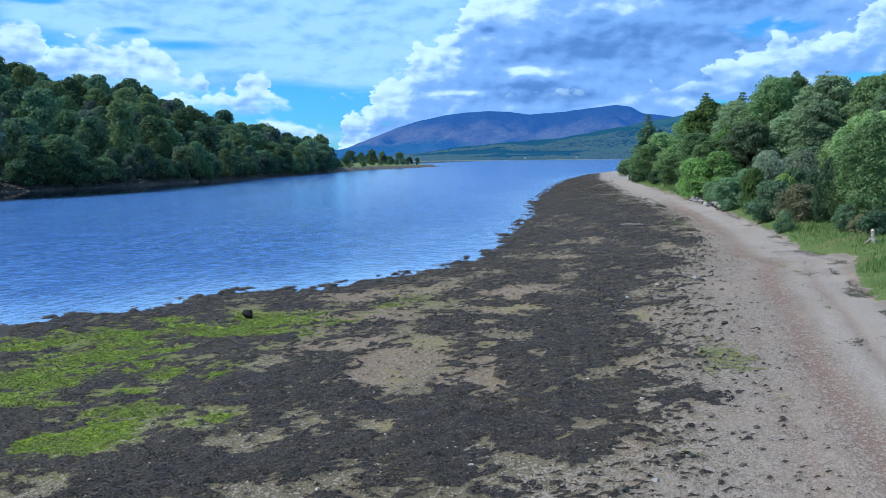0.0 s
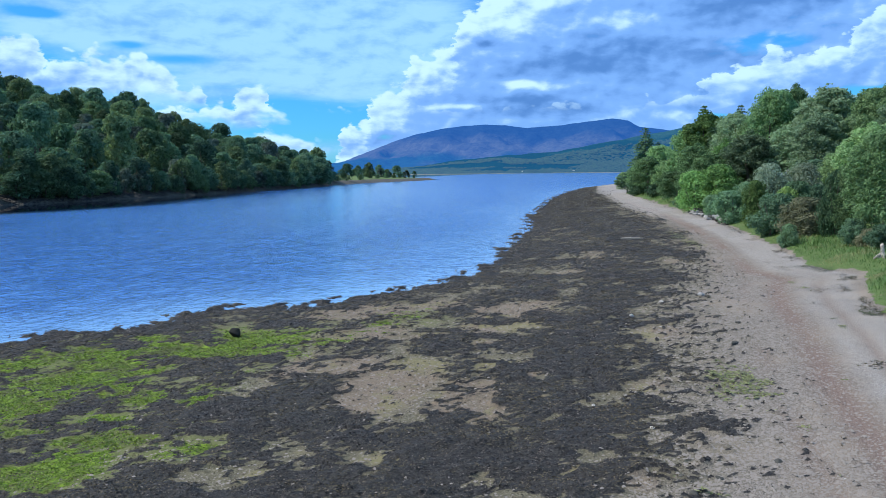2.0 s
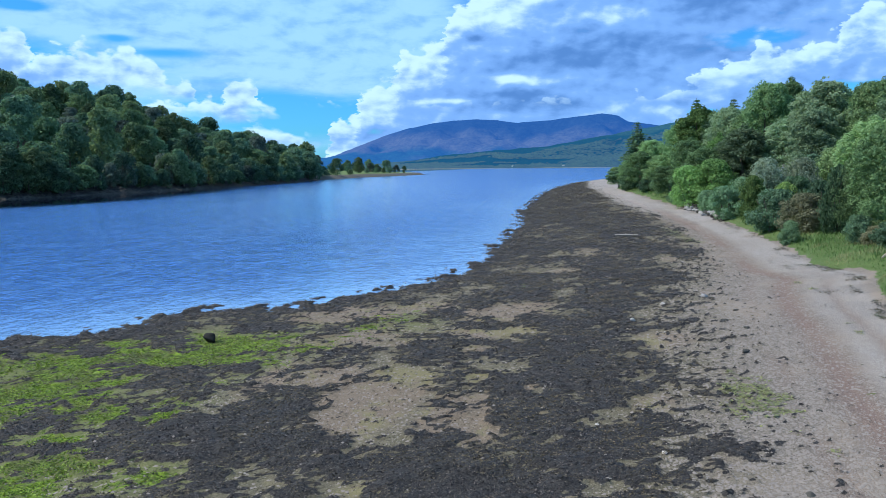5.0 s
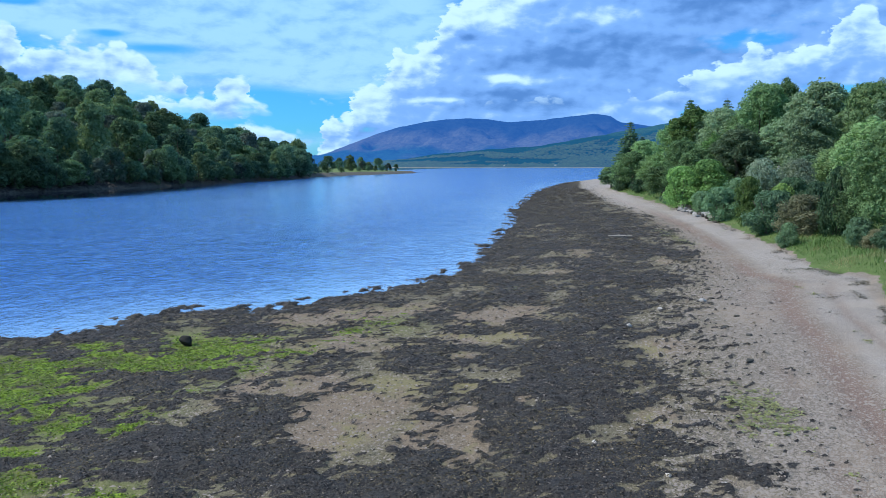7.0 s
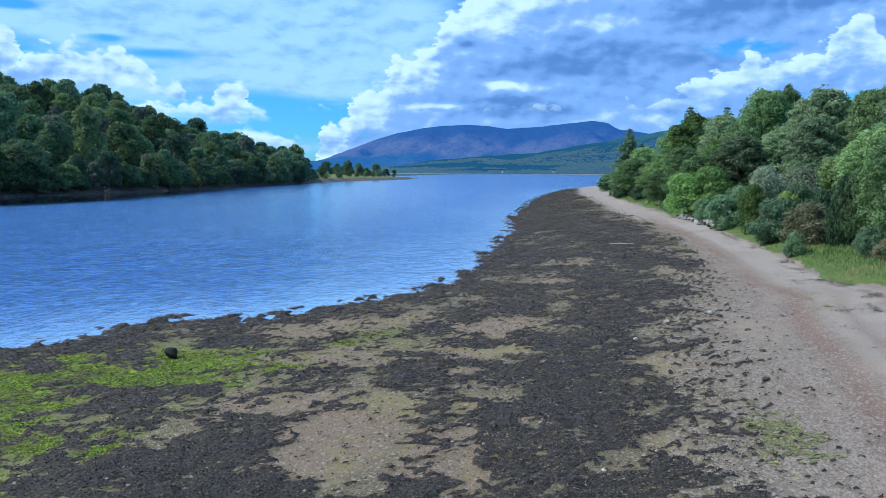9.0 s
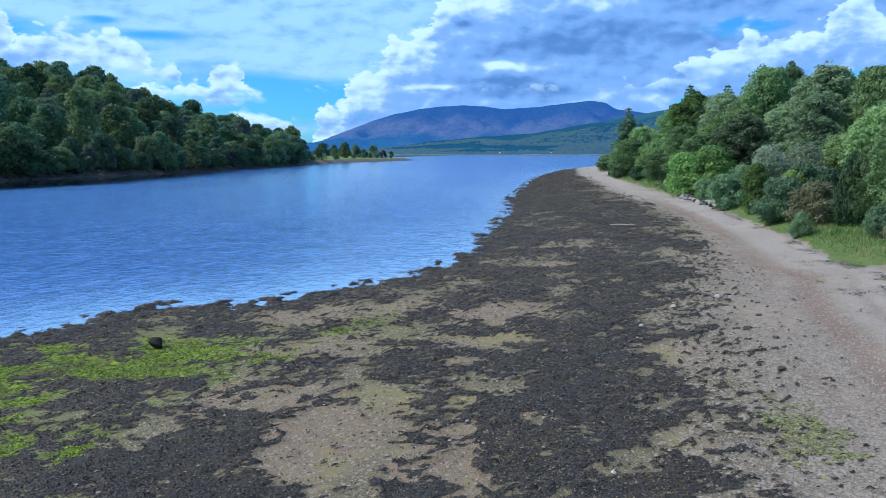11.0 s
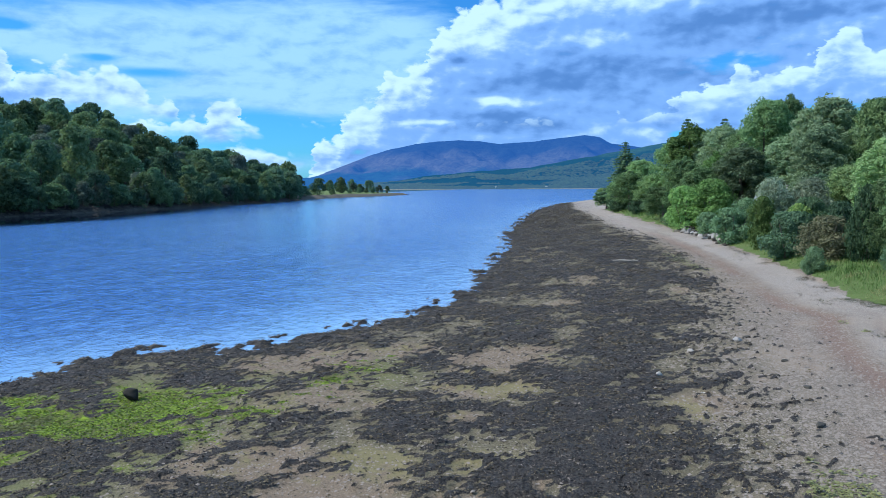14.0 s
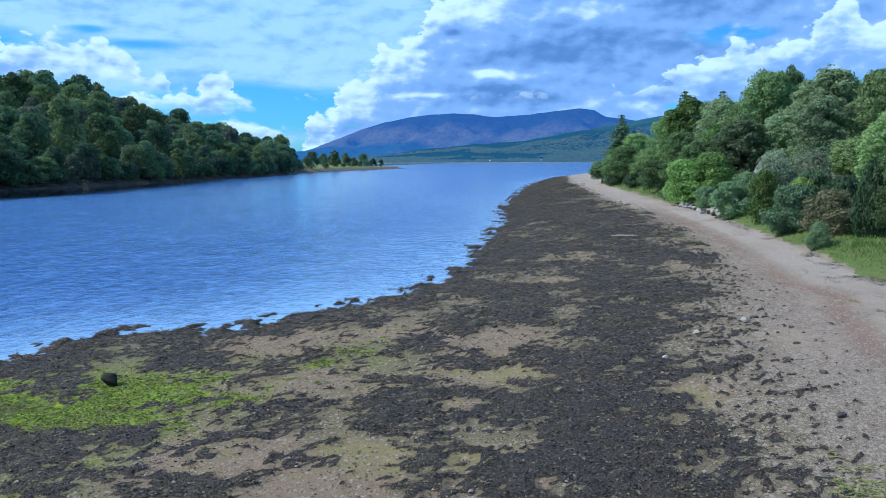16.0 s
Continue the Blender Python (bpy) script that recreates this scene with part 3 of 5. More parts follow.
def shore_cover(x, y):
    """Shares of wrack, algae, bare sand, grass, reddish ruts and pale sand on the lane, tufts, open sand and the green area."""
    ds, dg, dw = shore_distance(x, y), beyond(x, y, EDGE), beyond(x, y, LIMIT)
    far = np.clip(y / 25.0, 1, 3)
    n1, n2, n3 = fbm(x * 0.7 / far, y * 0.9 / far, 3), fbm(x * 1.7, y * 2.3, 8, 3, 0.6), fbm(x * 0.28, y * 0.22, 5)
    nf, nb = fbm(x * 4.6, y * 6.0, 19, 3, 0.6), fbm(x * 1.5, y * 2.4, 52, 4, 0.62)
    speck = fbm(x * 9.0, y * 11.0, 61, 3, 0.7)
    bare, green, dense = ovals(x, y, BARE), ovals(x, y, GREEN, 1.6), ovals(x, y, DENSE)
    green = green * (1 - 0.75 * dense)
    zone = 1 - sstep(dw + 2.4 * (n1 - 0.5), -2.6, 1.3)
    wet = sstep(ds, -4.0, -2.5)
    rim = np.exp(-(np.clip(ds, 0, None) / 1.6) ** 2)
    clump = fbm(x * 0.75 / np.sqrt(far), y * 1.0 / np.sqrt(far), 3, 5, 0.58)
    lush = 0.135 + 0.055 * sstep(x, -3.5, 1.0) + 0.14 * rim - 0.25 * np.clip(green, 0, 1) * (1 - rim) - 0.36 * np.clip(bare, 0, 1) + 0.12 * dense
    wrack = clump + lush - 0.42 * (1 - zone) + 0.34 * (n2 - 0.5) + 0.46 * (nf - 0.5) + 0.46 * (speck - 0.5)
    wrack = sstep(wrack, 0.475, 0.575) * sstep(zone, 0.0, 0.10)
    stray = sstep(speck + 0.14 * np.exp(-np.clip(dw, 0, None) / 1.6), 0.72, 0.80) * (dw > -1) * sstep(-dg, 1.5, 4.0)
    wrack = np.maximum(np.maximum(wrack, stray), sstep(-ds, -0.3, 0.2)) * wet
    algae = sstep(green + 0.9 * (nb - 0.5) + 0.7 * (nf - 0.5) + 0.5 * (speck - 0.5), 0.30, 0.62) * (ds > 0.5)
    algae = algae * (1 - 0.85 * wrack)
    grass = sstep(dg + 1.3 * (n1 - 0.5) + 0.6 * (n2 - 0.5), -0.1, 0.35)
    tuft = sstep(ovals(x, y, TUFTS) + 1.0 * (n2 - 0.5) + 0.8 * (nf - 0.5), 0.40, 0.8)
    sandy = sstep(-dw + 2.0 * (n2 - 0.5), -2.2, 1.6)
    lane = -dg
    worn = fbm(x * 0.5, y * 0.18, 92, 4)
    wander = 0.35 * (fbm(x * 0.0 + 3.0, y * 0.12, 93, 2) - 0.5)
    rut = np.maximum(0.7 * np.exp(-((lane - 1.15 + wander) / 0.20) ** 2) * (1 - sstep(y, 24, 40)), 0.95 * np.exp(-((lane - 2.55 + wander) / 0.42) ** 2)) * sstep(worn, 0.16, 0.46)
    rut = np.maximum(rut, 0.45 * np.exp(-((lane - 3.7 + wander) / 0.28) ** 2) * sstep(worn, 0.40, 0.60))
    pale = sstep(lane, -0.2, 0.25) * (1 - sstep(lane + wander + 0.5 * (n2 - 0.5), 1.6, 2.2)) * (0.35 + 0.75 * n3) * (1 - rut)
    pale = np.maximum(pale, sstep(y, 55, 95) * sstep(-dg, 0, 1) * sstep(dw, -0.5, 1.0) * 0.7)
    return wrack, algae, sandy, np.maximum(grass, tuft * 0.35), np.clip(rut, 0, 1), np.clip(pale, 0, 1), tuft, bare, np.clip(green, 0, 1)


def ramp(lo, fine0, fine1, hi, step0, grow):
    """Coordinates with an even step between fine0 and fine1 and a growing one outside."""
    mid = list(np.arange(fine0, fine1, step0))
    up, s = [], step0
    v = fine1
    while v < hi:
        up.append(v)
        s *= grow
        v += s
    down, s, v = [], step0, fine0
    while v > lo:
        s *= grow
        v -= s
        down.append(v)
    return np.array(sorted(down) + mid + up + [hi])


def grid_mesh(name, xs, ys, zfun, attrs=None):
    """A sheet over xs by ys; attrs gives named colour layers for its points."""
    X, Y = np.meshgrid(xs, ys)
    x, y = X.ravel(), Y.ravel()
    z = zfun(x, y)
    nx, ny = len(xs), len(ys)
    i = (np.arange(ny - 1)[:, None] * nx + np.arange(nx - 1)[None, :]).ravel()
    return raw_mesh(name, np.stack([x, y, z], 1), np.stack([i, i + 1, i + nx + 1, i + nx], 1), attrs(x, y, z) if attrs else None, True)


def raw_mesh(name, verts, faces, layers=None, smooth=False):
    me = bpy.data.meshes.new(name)
    k = faces.shape[1]
    me.vertices.add(len(verts))
    me.vertices.foreach_set("co", np.ascontiguousarray(verts, dtype=np.float32).ravel())
    me.loops.add(faces.size)
    me.loops.foreach_set("vertex_index", faces.ravel().astype(np.int32))
    me.polygons.add(len(faces))
    me.polygons.foreach_set("loop_start", np.arange(0, faces.size, k, dtype=np.int32))
    me.update(calc_edges=True)
    if smooth:
        me.polygons.foreach_set("use_smooth", np.ones(len(faces), dtype=bool))
    for key, arr in (layers or {}).items():
        if arr.ndim == 1:
            a = me.attributes.new(key, "FLOAT", "POINT")
            a.data.foreach_set("value", arr.astype(np.float32))
        else:
            a = me.attributes.new(key, "FLOAT_COLOR", "POINT")
            a.data.foreach_set("color", np.ascontiguousarray(arr, dtype=np.float32).ravel())
    me.validate()
    return me


def mesh_part(name, me, mat, parent=None, label=""):
    me.materials.clear()
    me.materials.append(mat)
    ob = new(name, me)
    ob.parent = parent
    return tagged(ob, label)


def part(name, bm, mat, parent=None, label=""):
    me = bpy.data.meshes.new(name)
    bm.to_mesh(me)
    bm.free()
    return mesh_part(name, me, mat, parent, label)


def stuff(name, me, mat, label, category):
    return tagged(mesh_part(name, me, mat), label, category, kind="stuff")


# ---------------------------------------------------------------- ground and water
def ground_top(x, y):
    wrack, algae, sandy, grass, rut, pale, tuft, bare, green = shore_cover(x, y)
    z = land_height(x, y)
    near = np.clip(60.0 / np.clip(y, 10, None), 0.2, 1.0)
    lump = fbm(x * 3.4, y * 3.4, 41, 4, 0.6)
    ds = shore_distance(x, y)
    rim = np.exp(-((ds - 0.5) / 0.9) ** 2)
    z = z + near * wrack * (0.015 + (0.17 + 0.06 * rim) * np.clip(lump - 0.36, 0, 1)) + 0.03 * (fbm(x * 1.3, y * 1.3, 44) - 0.5) - 0.035 * rut
    z = z + near * wrack * 0.20 * np.clip(fbm(x * 1.5, y * 1.7, 46, 3) - 0.45, 0, 1)
    z = z + 0.09 * np.exp(-((ds - 0.3) / 0.9) ** 2) * (fbm(x * 1.0, y * 1.5, 47, 5, 0.7) - 0.38) * 2
    z = z + 0.17 * np.exp(-((ds + 1.3) / 1.0) ** 2) * sstep(fbm(x * 1.6, y * 1.1, 48, 4, 0.6), 0.55, 0.66)
    return z, (wrack, algae, sandy, grass, rut, pale, bare, green)


def build_ground():
    xs = ramp(-4600, -22, 16, 4600, 0.105, 1.12)
    ys, v = [-220.0, -120.0, -60.0, -40.0, -30.0, -24.0, -20.0] + list(np.arange(-17.0, 6.5, 0.35)), 6.5
    while v < 420:
        ys.append(v)
        v *= 1.0070
    ys += [440, 480, 540, 640, 800, 1100, 1600, 2400, 3400, 4700]
    keep = {}

    def top(x, y):
        z, layers = ground_top(x, y)
        keep["cover"] = np.stack(layers[:4], 1)
        keep["lane"] = np.stack([layers[4], layers[5], layers[6], layers[7]], 1)
        return z

    me = grid_mesh("ground", xs, np.array(ys), top, lambda x, y, z: keep)
    return tagged(mesh_part("ground", me, GROUND), "foreshore of dark wrack, shingle and sand rising to a rough grass bank", "shore", kind="structure")


build_ground()


def build_water():
    xs, ys = ramp(-4600, -30, 30, 4600, 0.8, 1.10), np.array([-200.0, -60, -20] + list(np.arange(0, 120, 0.8)) + list(120 * 1.05 ** np.arange(0, 76)))
    # masks for the painted sky sheen by the beach and hill reflection across
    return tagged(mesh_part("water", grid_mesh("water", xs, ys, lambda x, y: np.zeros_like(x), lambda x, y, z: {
        "shore_sheen": np.exp(-np.clip(-beyond(x, y, SHORE), 0, None) / 5.0 * (0.4 + 1.2 * fbm(x * 0.12, y * 0.05, 44))) * 0.95, "hill_reflection": 1 - sstep(beyond(x, y, ACROSS) + 14 * (fbm(x * 0.05, y * 0.03, 47) - 0.5) - np.interp(y, [100, 140, 175, 215, 270], [44, 31, 26, 14, 1]), -5, 4),
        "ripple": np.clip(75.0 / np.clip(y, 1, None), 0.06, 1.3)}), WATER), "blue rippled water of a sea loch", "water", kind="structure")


build_water()


# ---------------------------------------------------------------- the wooded hill across the water
def hill_height(x, y):
    d = -beyond(x, y, ACROSS)
    low = 1 - sstep(y, 345, 425)
    k = np.clip(d, 0, None)
    slope = np.minimum(k, 3.0) * 0.45 + np.clip(k - 3, 0, 78) * (0.03 + 0.055 * (1 - sstep(y, 470, 600)) + 0.235 * low) + np.clip(k - 81, 0, 900) * 0.13 * low
    bump = 6.0 * (fbm(x * 0.016, y * 0.016, 60) - 0.5) * sstep(k, 10, 60) * low
    return np.where(d > 0, np.minimum(slope, 75) + bump, np.maximum(d * 0.25, -3.0))


def make_hill_floor():
    m, n = material("hill_floor")
    p = position(n)
    at = n.add("ShaderNodeAttribute")
    at.attribute_name = "shoreband"
    f = n.noise(p, 0.4, 6, 0.6)
    rock = n.mix(f, c4(0.008, 0.008, 0.010), c4(0.040, 0.036, 0.042))
    mead = n.add("ShaderNodeAttribute")
    mead.attribute_name = "meadow"
    rock = n.mix(mead.outputs["Fac"], rock, n.mix(f, c4(0.05, 0.046, 0.040), c4(0.135, 0.12, 0.10)))
    turf = n.mix(mead.outputs["Fac"], n.mix(f, c4(0.012, 0.020, 0.010), c4(0.035, 0.052, 0.024)), n.mix(f, c4(0.07, 0.115, 0.035), c4(0.15, 0.21, 0.06)))
    col = n.mix(n.step(n.math("ADD", at.outputs["Fac"], n.math("MULTIPLY", n.math("SUBTRACT", f, 0.5), 0.5)), 0.4, 0.6), turf, rock)
    surface(n, col, 0.95, f, 0.7, 0.6)
    return m


HILL_FLOOR = make_hill_floor()
hill = grid_mesh("hillside", np.arange(-520, -60, 3.0), np.concatenate([np.arange(-160, 460, 3.0), np.arange(460, 900, 10.0)]), hill_height,
                 lambda x, y, z: {"shoreband": 1 - sstep(-beyond(x, y, ACROSS) - np.interp(y, [300, 380], [4.6, 8.0]), -2.0, 2.5), "meadow": sstep(y, 320, 400)})
tagged(mesh_part("hillside", hill, HILL_FLOOR), "steep hillside with a stony tideline and a low grassy spit", "hillside", kind="structure")


# ---------------------------------------------------------------- distance
def range_mesh(name, mat, prof, y0, y1, x0, x1, nx, ny, rough, seed, label):
    """A hill range whose crest follows prof (slope of sight, metres of x per metre of y, against height per metre of y) at the depth y1."""
    xs, ys = np.linspace(x0, x1, nx), np.linspace(y0, y1 + (y1 - y0) * 0.35, ny)

    def z(x, y):
        crest = np.interp(x / y1, [p[0] for p in prof], [p[1] for p in prof]) * y1
        t = np.clip((y - y0) / (y1 - y0), 0, 1.35)
        body = np.where(t < 1, t ** 0.85, 1 - 1.5 * (t - 1))
        ridge = 1 - 1.6 * np.abs(2 * fbm(x * 0.0030, y * 0.0022, seed, 6, 0.58) - 1)
        return crest * body * (1 - rough * (1 - ridge) * np.clip(4 * t * np.clip(1 - t, 0, 1), 0, 1)) + 6.0 * (fbm(x * 0.02, y * 0.02, seed + 9) - 0.5) * np.clip(t, 0, 1) - 2.0

    top = max(p[1] for p in prof) * y1
    me = grid_mesh(name, xs, ys, z, lambda x, y, h: {"height": np.clip(h / top, 0, 1)})
    return tagged(mesh_part(name, me, mat), label, "mountain", kind="structure")


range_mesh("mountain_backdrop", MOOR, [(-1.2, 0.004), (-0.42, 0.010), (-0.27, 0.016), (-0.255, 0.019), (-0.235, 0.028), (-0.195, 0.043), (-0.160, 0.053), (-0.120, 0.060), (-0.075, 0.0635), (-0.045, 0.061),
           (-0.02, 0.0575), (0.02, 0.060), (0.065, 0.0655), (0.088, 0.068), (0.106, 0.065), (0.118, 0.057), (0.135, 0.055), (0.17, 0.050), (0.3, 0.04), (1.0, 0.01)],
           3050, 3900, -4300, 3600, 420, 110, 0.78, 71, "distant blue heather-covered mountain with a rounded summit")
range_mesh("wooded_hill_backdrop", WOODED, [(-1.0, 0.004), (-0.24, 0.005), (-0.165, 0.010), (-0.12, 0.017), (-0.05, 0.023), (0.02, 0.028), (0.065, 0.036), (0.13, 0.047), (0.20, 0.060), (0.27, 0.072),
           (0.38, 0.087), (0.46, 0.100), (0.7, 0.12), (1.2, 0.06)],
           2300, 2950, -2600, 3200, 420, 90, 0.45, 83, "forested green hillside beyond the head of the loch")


# ---------------------------------------------------------------- trees
def tube(bm, pts, radii, sides=7):
    """A tapered, closed tube along pts."""
    rings = []
    for i, (p, r) in enumerate(zip(pts, radii)):
        p = Vector(p)
        way = (Vector(pts[min(i + 1, len(pts) - 1)]) - Vector(pts[max(i - 1, 0)])).normalized()
        q = way.to_track_quat("Z", "Y")
        rings.append([bm.verts.new(p + q @ Vector((r * math.cos(a), r * math.sin(a), 0))) for a in [2 * math.pi * k / sides for k in range(sides)]])
    for a, b in zip(rings[:-1], rings[1:]):
        for k in range(sides):
            bm.faces.new((a[k], a[(k + 1) % sides], b[(k + 1) % sides], b[k]))
    bm.faces.new(rings[-1])
    bm.faces.new(list(reversed(rings[0])))


def leaf_cloud(name, centres, radii, count, size, r, droop=0.0, squash=0.95):
    """Leaf sprays scattered over and inside many clumps: each a small pointed blade, loosely facing out."""
    centres, radii = np.array(centres), np.array(radii)
    w = radii ** 2
    pick = r.choice(len(centres), count, p=w / w.sum())
    d = r.normal(size=(count, 3))
    d /= np.linalg.norm(d, axis=1)[:, None]
    d[:, 2] = np.where(r.random(count) < 0.35, np.abs(d[:, 2]), d[:, 2])
    depth = 1 - 0.40 * r.random(count) ** 2.5
    p = centres[pick] + d * (radii[pick] * depth)[:, None] * np.array([1, 1, squash])
    out = d + 0.55 * r.normal(size=(count, 3)) + np.array([0, 0, 0.3])
    out /= np.linalg.norm(out, axis=1)[:, None]
    t = np.cross(out, r.normal(size=(count, 3)))
    t /= np.linalg.norm(t, axis=1)[:, None]
    t[:, 2] -= droop
    b = np.cross(out, t)
    s = size * (0.55 + 0.9 * r.random(count))[:, None]
    v = np.stack([p - t * s * 0.55 + b * s * 0.45, p - t * s * 0.55 - b * s * 0.45, p + t * s * 0.85 + out * s * 0.1], 1).reshape(-1, 3)
    return raw_mesh(name, v, np.arange(count * 3).reshape(-1, 3))


def clumps_round(r, height, width, low, n, top_bias=0.5, core=0.5, dome=False):
    """Clumps of an uneven rounded crown."""
    cs, rs = [], []
    lean = r.normal(size=2) * 0.06 * width
    for i in range(n):
        a, h = r.random() * 2 * math.pi, r.random() ** top_bias
        z = low + (height - low) * h
        f = math.sqrt(max(0.0, 1 - h * h)) * min(1, 0.6 + 2 * h) if dome else max(0.0, 1 - abs((h - 0.36) / 0.66) ** 2.3) ** 0.55
        rad = width * 0.5 * f * (core + (1.05 - core) * r.random())
        k = width * ((0.07 + 0.11 * r.random()) if dome else (0.045 + 0.085 * r.random()))
        cs.append((math.cos(a) * (rad - k * 0.5) + lean[0] * h, math.sin(a) * (rad - k * 0.5) + lean[1] * h, min(z, height - k * 0.7)))
        rs.append(k)
    if not dome:
        for i in range(max(6, n // 12)):
            a, q = r.random() * 6.283, r.random()
            cs.append((math.cos(a) * width * 0.30 * q, math.sin(a) * width * 0.30 * q, height * (1.05 - 0.22 * q) * (0.94 + 0.08 * r.random())))
            rs.append(width * (0.035 + 0.05 * r.random()))
    return cs, rs


def branchwork(bm, r, height, width, low, limbs, girth, apart=None):
    bend = r.normal(size=2) * 0.03 * height
    trunk = [(bend[0] * (t ** 2), bend[1] * (t ** 2), height * 0.86 * t - 0.5 * (t == 0)) for t in (0, 0.15, 0.35, 0.55, 0.75, 1.0)]
    tube(bm, trunk, [girth * k for k in (1.25, 1.0, 0.8, 0.6, 0.38, 0.12)], 8)
    for i in range(limbs):
        t = 0.22 + 0.62 * (i + r.random()) / limbs
        a = i * 2.4 + r.random()
        z = max(low * 0.7, height * t * 0.8)
        reach = width * 0.42 * (1.1 - 0.6 * t)
        s = (bend[0] * t * t, bend[1] * t * t, z)
        if apart is not None:
            bm = bmesh.new()
            apart.append(bm)
        tube(bm, [s, (s[0] + math.cos(a) * reach * 0.5, s[1] + math.sin(a) * reach * 0.5, z + reach * 0.35), (s[0] + math.cos(a) * reach, s[1] + math.sin(a) * reach, z + reach * 0.62)],
             [girth * 0.42 * (1.1 - t), girth * 0.25 * (1.1 - t), girth * 0.06], 5)


def make_tree(kind, seed, height, width, low, leaves, size, leaf, label, clumps=34, droop=0.0, group="", category="tree", limbs=9, dome=False):
    """A broad-leaved tree or shrub at the origin: trunk with limbs, and a crown of leaf sprays in clumps."""
    r = np.random.default_rng(seed)
    tree = tagged(new(kind), label, category, group)
    bm = bmesh.new()
    if category == "shrub":
        for i in range(5):
            a = i * 1.26 + r.random()
            reach = width * 0.3
            tube(bm, [(0.08 * math.cos(a), 0.08 * math.sin(a), -0.3), (reach * 0.5 * math.cos(a), reach * 0.5 * math.sin(a), height * 0.4), (reach * math.cos(a), reach * math.sin(a), height * 0.8)], [0.06, 0.045, 0.01], 5)
        part("stems", bm, BARK, tree)
    else:
        apart = None if dome else []
        branchwork(bm, r, height, width, low, limbs, 0.02 * height + 0.02, apart)
        trunk = part("trunk", bm, BARK, tree)
        for limb in apart or ():
            part("limb", limb, BARK, trunk)
    cs, rs = clumps_round(r, height, width, low, clumps, 0.72 if category == "tree" else 0.9, 0.45, dome or category == "shrub")
    mesh_part("crown", leaf_cloud("crown", cs, rs, leaves, size, r, droop), LEAF[leaf], tree)
    return tree


def make_spruce(seed, height, width, leaves, size, label, group=""):
    """A conifer: straight trunk, tiers of drooping boughs, a pointed top."""
    r = np.random.default_rng(seed)
    tree = tagged(new("spruce_tree"), label, "tree", group)
    bm = bmesh.new()
    tube(bm, [(0, 0, -0.5), (0, 0, height * 0.5), (0, 0, height)], [0.022 * height, 0.013 * height, 0.01], 8)
    cs, rs = [], []
    z = height * 0.10
    while z < height * 0.985:
        t = z / height
        reach = width * 0.5 * (1 - t) ** 0.85 * (0.85 + 0.3 * r.random()) + 0.16
        k = max(4, int(9 * (1 - t)) + 3)
        off = r.random() * 6.28
        for i in range(k):
            a = off + 6.283 * i / k + 0.25 * r.normal()
            rr = reach * (0.75 + 0.4 * r.random())
            for q in (0.35, 0.65, 0.95):
                cs.append((math.cos(a) * rr * q, math.sin(a) * rr * q, z - 0.22 * rr * q))
                rs.append(max(0.10, 0.24 * rr * (1.2 - 0.6 * q)))
            tube(bm, [(0, 0, z), (math.cos(a) * rr * 0.9, math.sin(a) * rr * 0.9, z - 0.2 * rr)], [0.035, 0.008], 4)
        z += height * 0.045 * (1.15 - 0.5 * t)
    part("trunk", bm, BARK, tree)
    mesh_part("crown", leaf_cloud("crown", cs, rs, leaves, size, r, 0.25, 0.55), LEAF["spruce"], tree)
    return tree


def ground_z(x, y):
    return float(land_height(np.array([float(x)]), np.array([float(y)]))[0])


def stand(tree, x, y, z, turn, s, sz):
    tree.matrix_basis = pose(x, y, z, 0, 0, turn) @ Matrix.Diagonal((s, s, sz, 1))
    return tree


def clone(tree, x, y, z, turn, s, sz):
    made = copy_thing(tree, pose(0, 0, 0))
    return stand(made, x, y, z, turn, s, sz)


# the wood above the beach: kind, x, y, height, width
EAST = "trees of the wood above the beach"
KINDS = {
    "broad": (lambda i: make_tree("broadleaf_tree", 100 + i, 10, 6.4, 1.6, 27000, 0.135, "broadleaf", "tall leafy green broadleaf tree in a dense wood", 250, group=EAST), 10, 6.4, 3),
    "birch": (lambda i: make_tree("birch_tree", 200 + i, 11, 5.4, 2.0, 28000, 0.12, "birch", "tall grey-green birch tree with drooping twigs", 260, 0.4, group=EAST), 11, 5.4, 3),
    "ash": (lambda i: make_tree("ash_tree", 300 + i, 10, 5.6, 1.4, 23000, 0.14, "bright", "fresh green ash tree with airy foliage", 170, group=EAST), 10, 5.6, 2),
    "bright": (lambda i: make_tree("leafy_shrub", 400 + i, 4, 4.4, 0.3, 11000, 0.13, "bright", "bright green rounded leafy shrub on the bank", 80, group="shrubs on the bank", category="shrub"), 4, 4.4, 2),
    "willow": (lambda i: make_tree("willow_shrub", 500 + i, 4, 5.0, 0.3, 15000, 0.105, "willow", "grey-green rounded willow bush", 80, group="shrubs on the bank", category="shrub"), 4, 5.0, 1),
    "gorse": (lambda i: make_tree("gorse_shrub", 600 + i, 2.6, 3.4, 0.1, 11000, 0.10, "gorse", "dark green dense gorse bush beside the grass", 80, group="shrubs on the bank", category="shrub"), 2.6, 3.4, 2),
    "brown": (lambda i: make_tree("bramble_shrub", 700 + i, 2.6, 3.0, 0.1, 11000, 0.09, "brown", "brownish green bramble thicket beside the grass", 80, group="shrubs on the bank", category="shrub"), 2.6, 3.0, 1),
    "spruce": (lambda i: make_spruce(800 + i, 12, 6.0, 15000, 0.21, "dark green pointed spruce tree", EAST), 12, 6.0, 2),
}
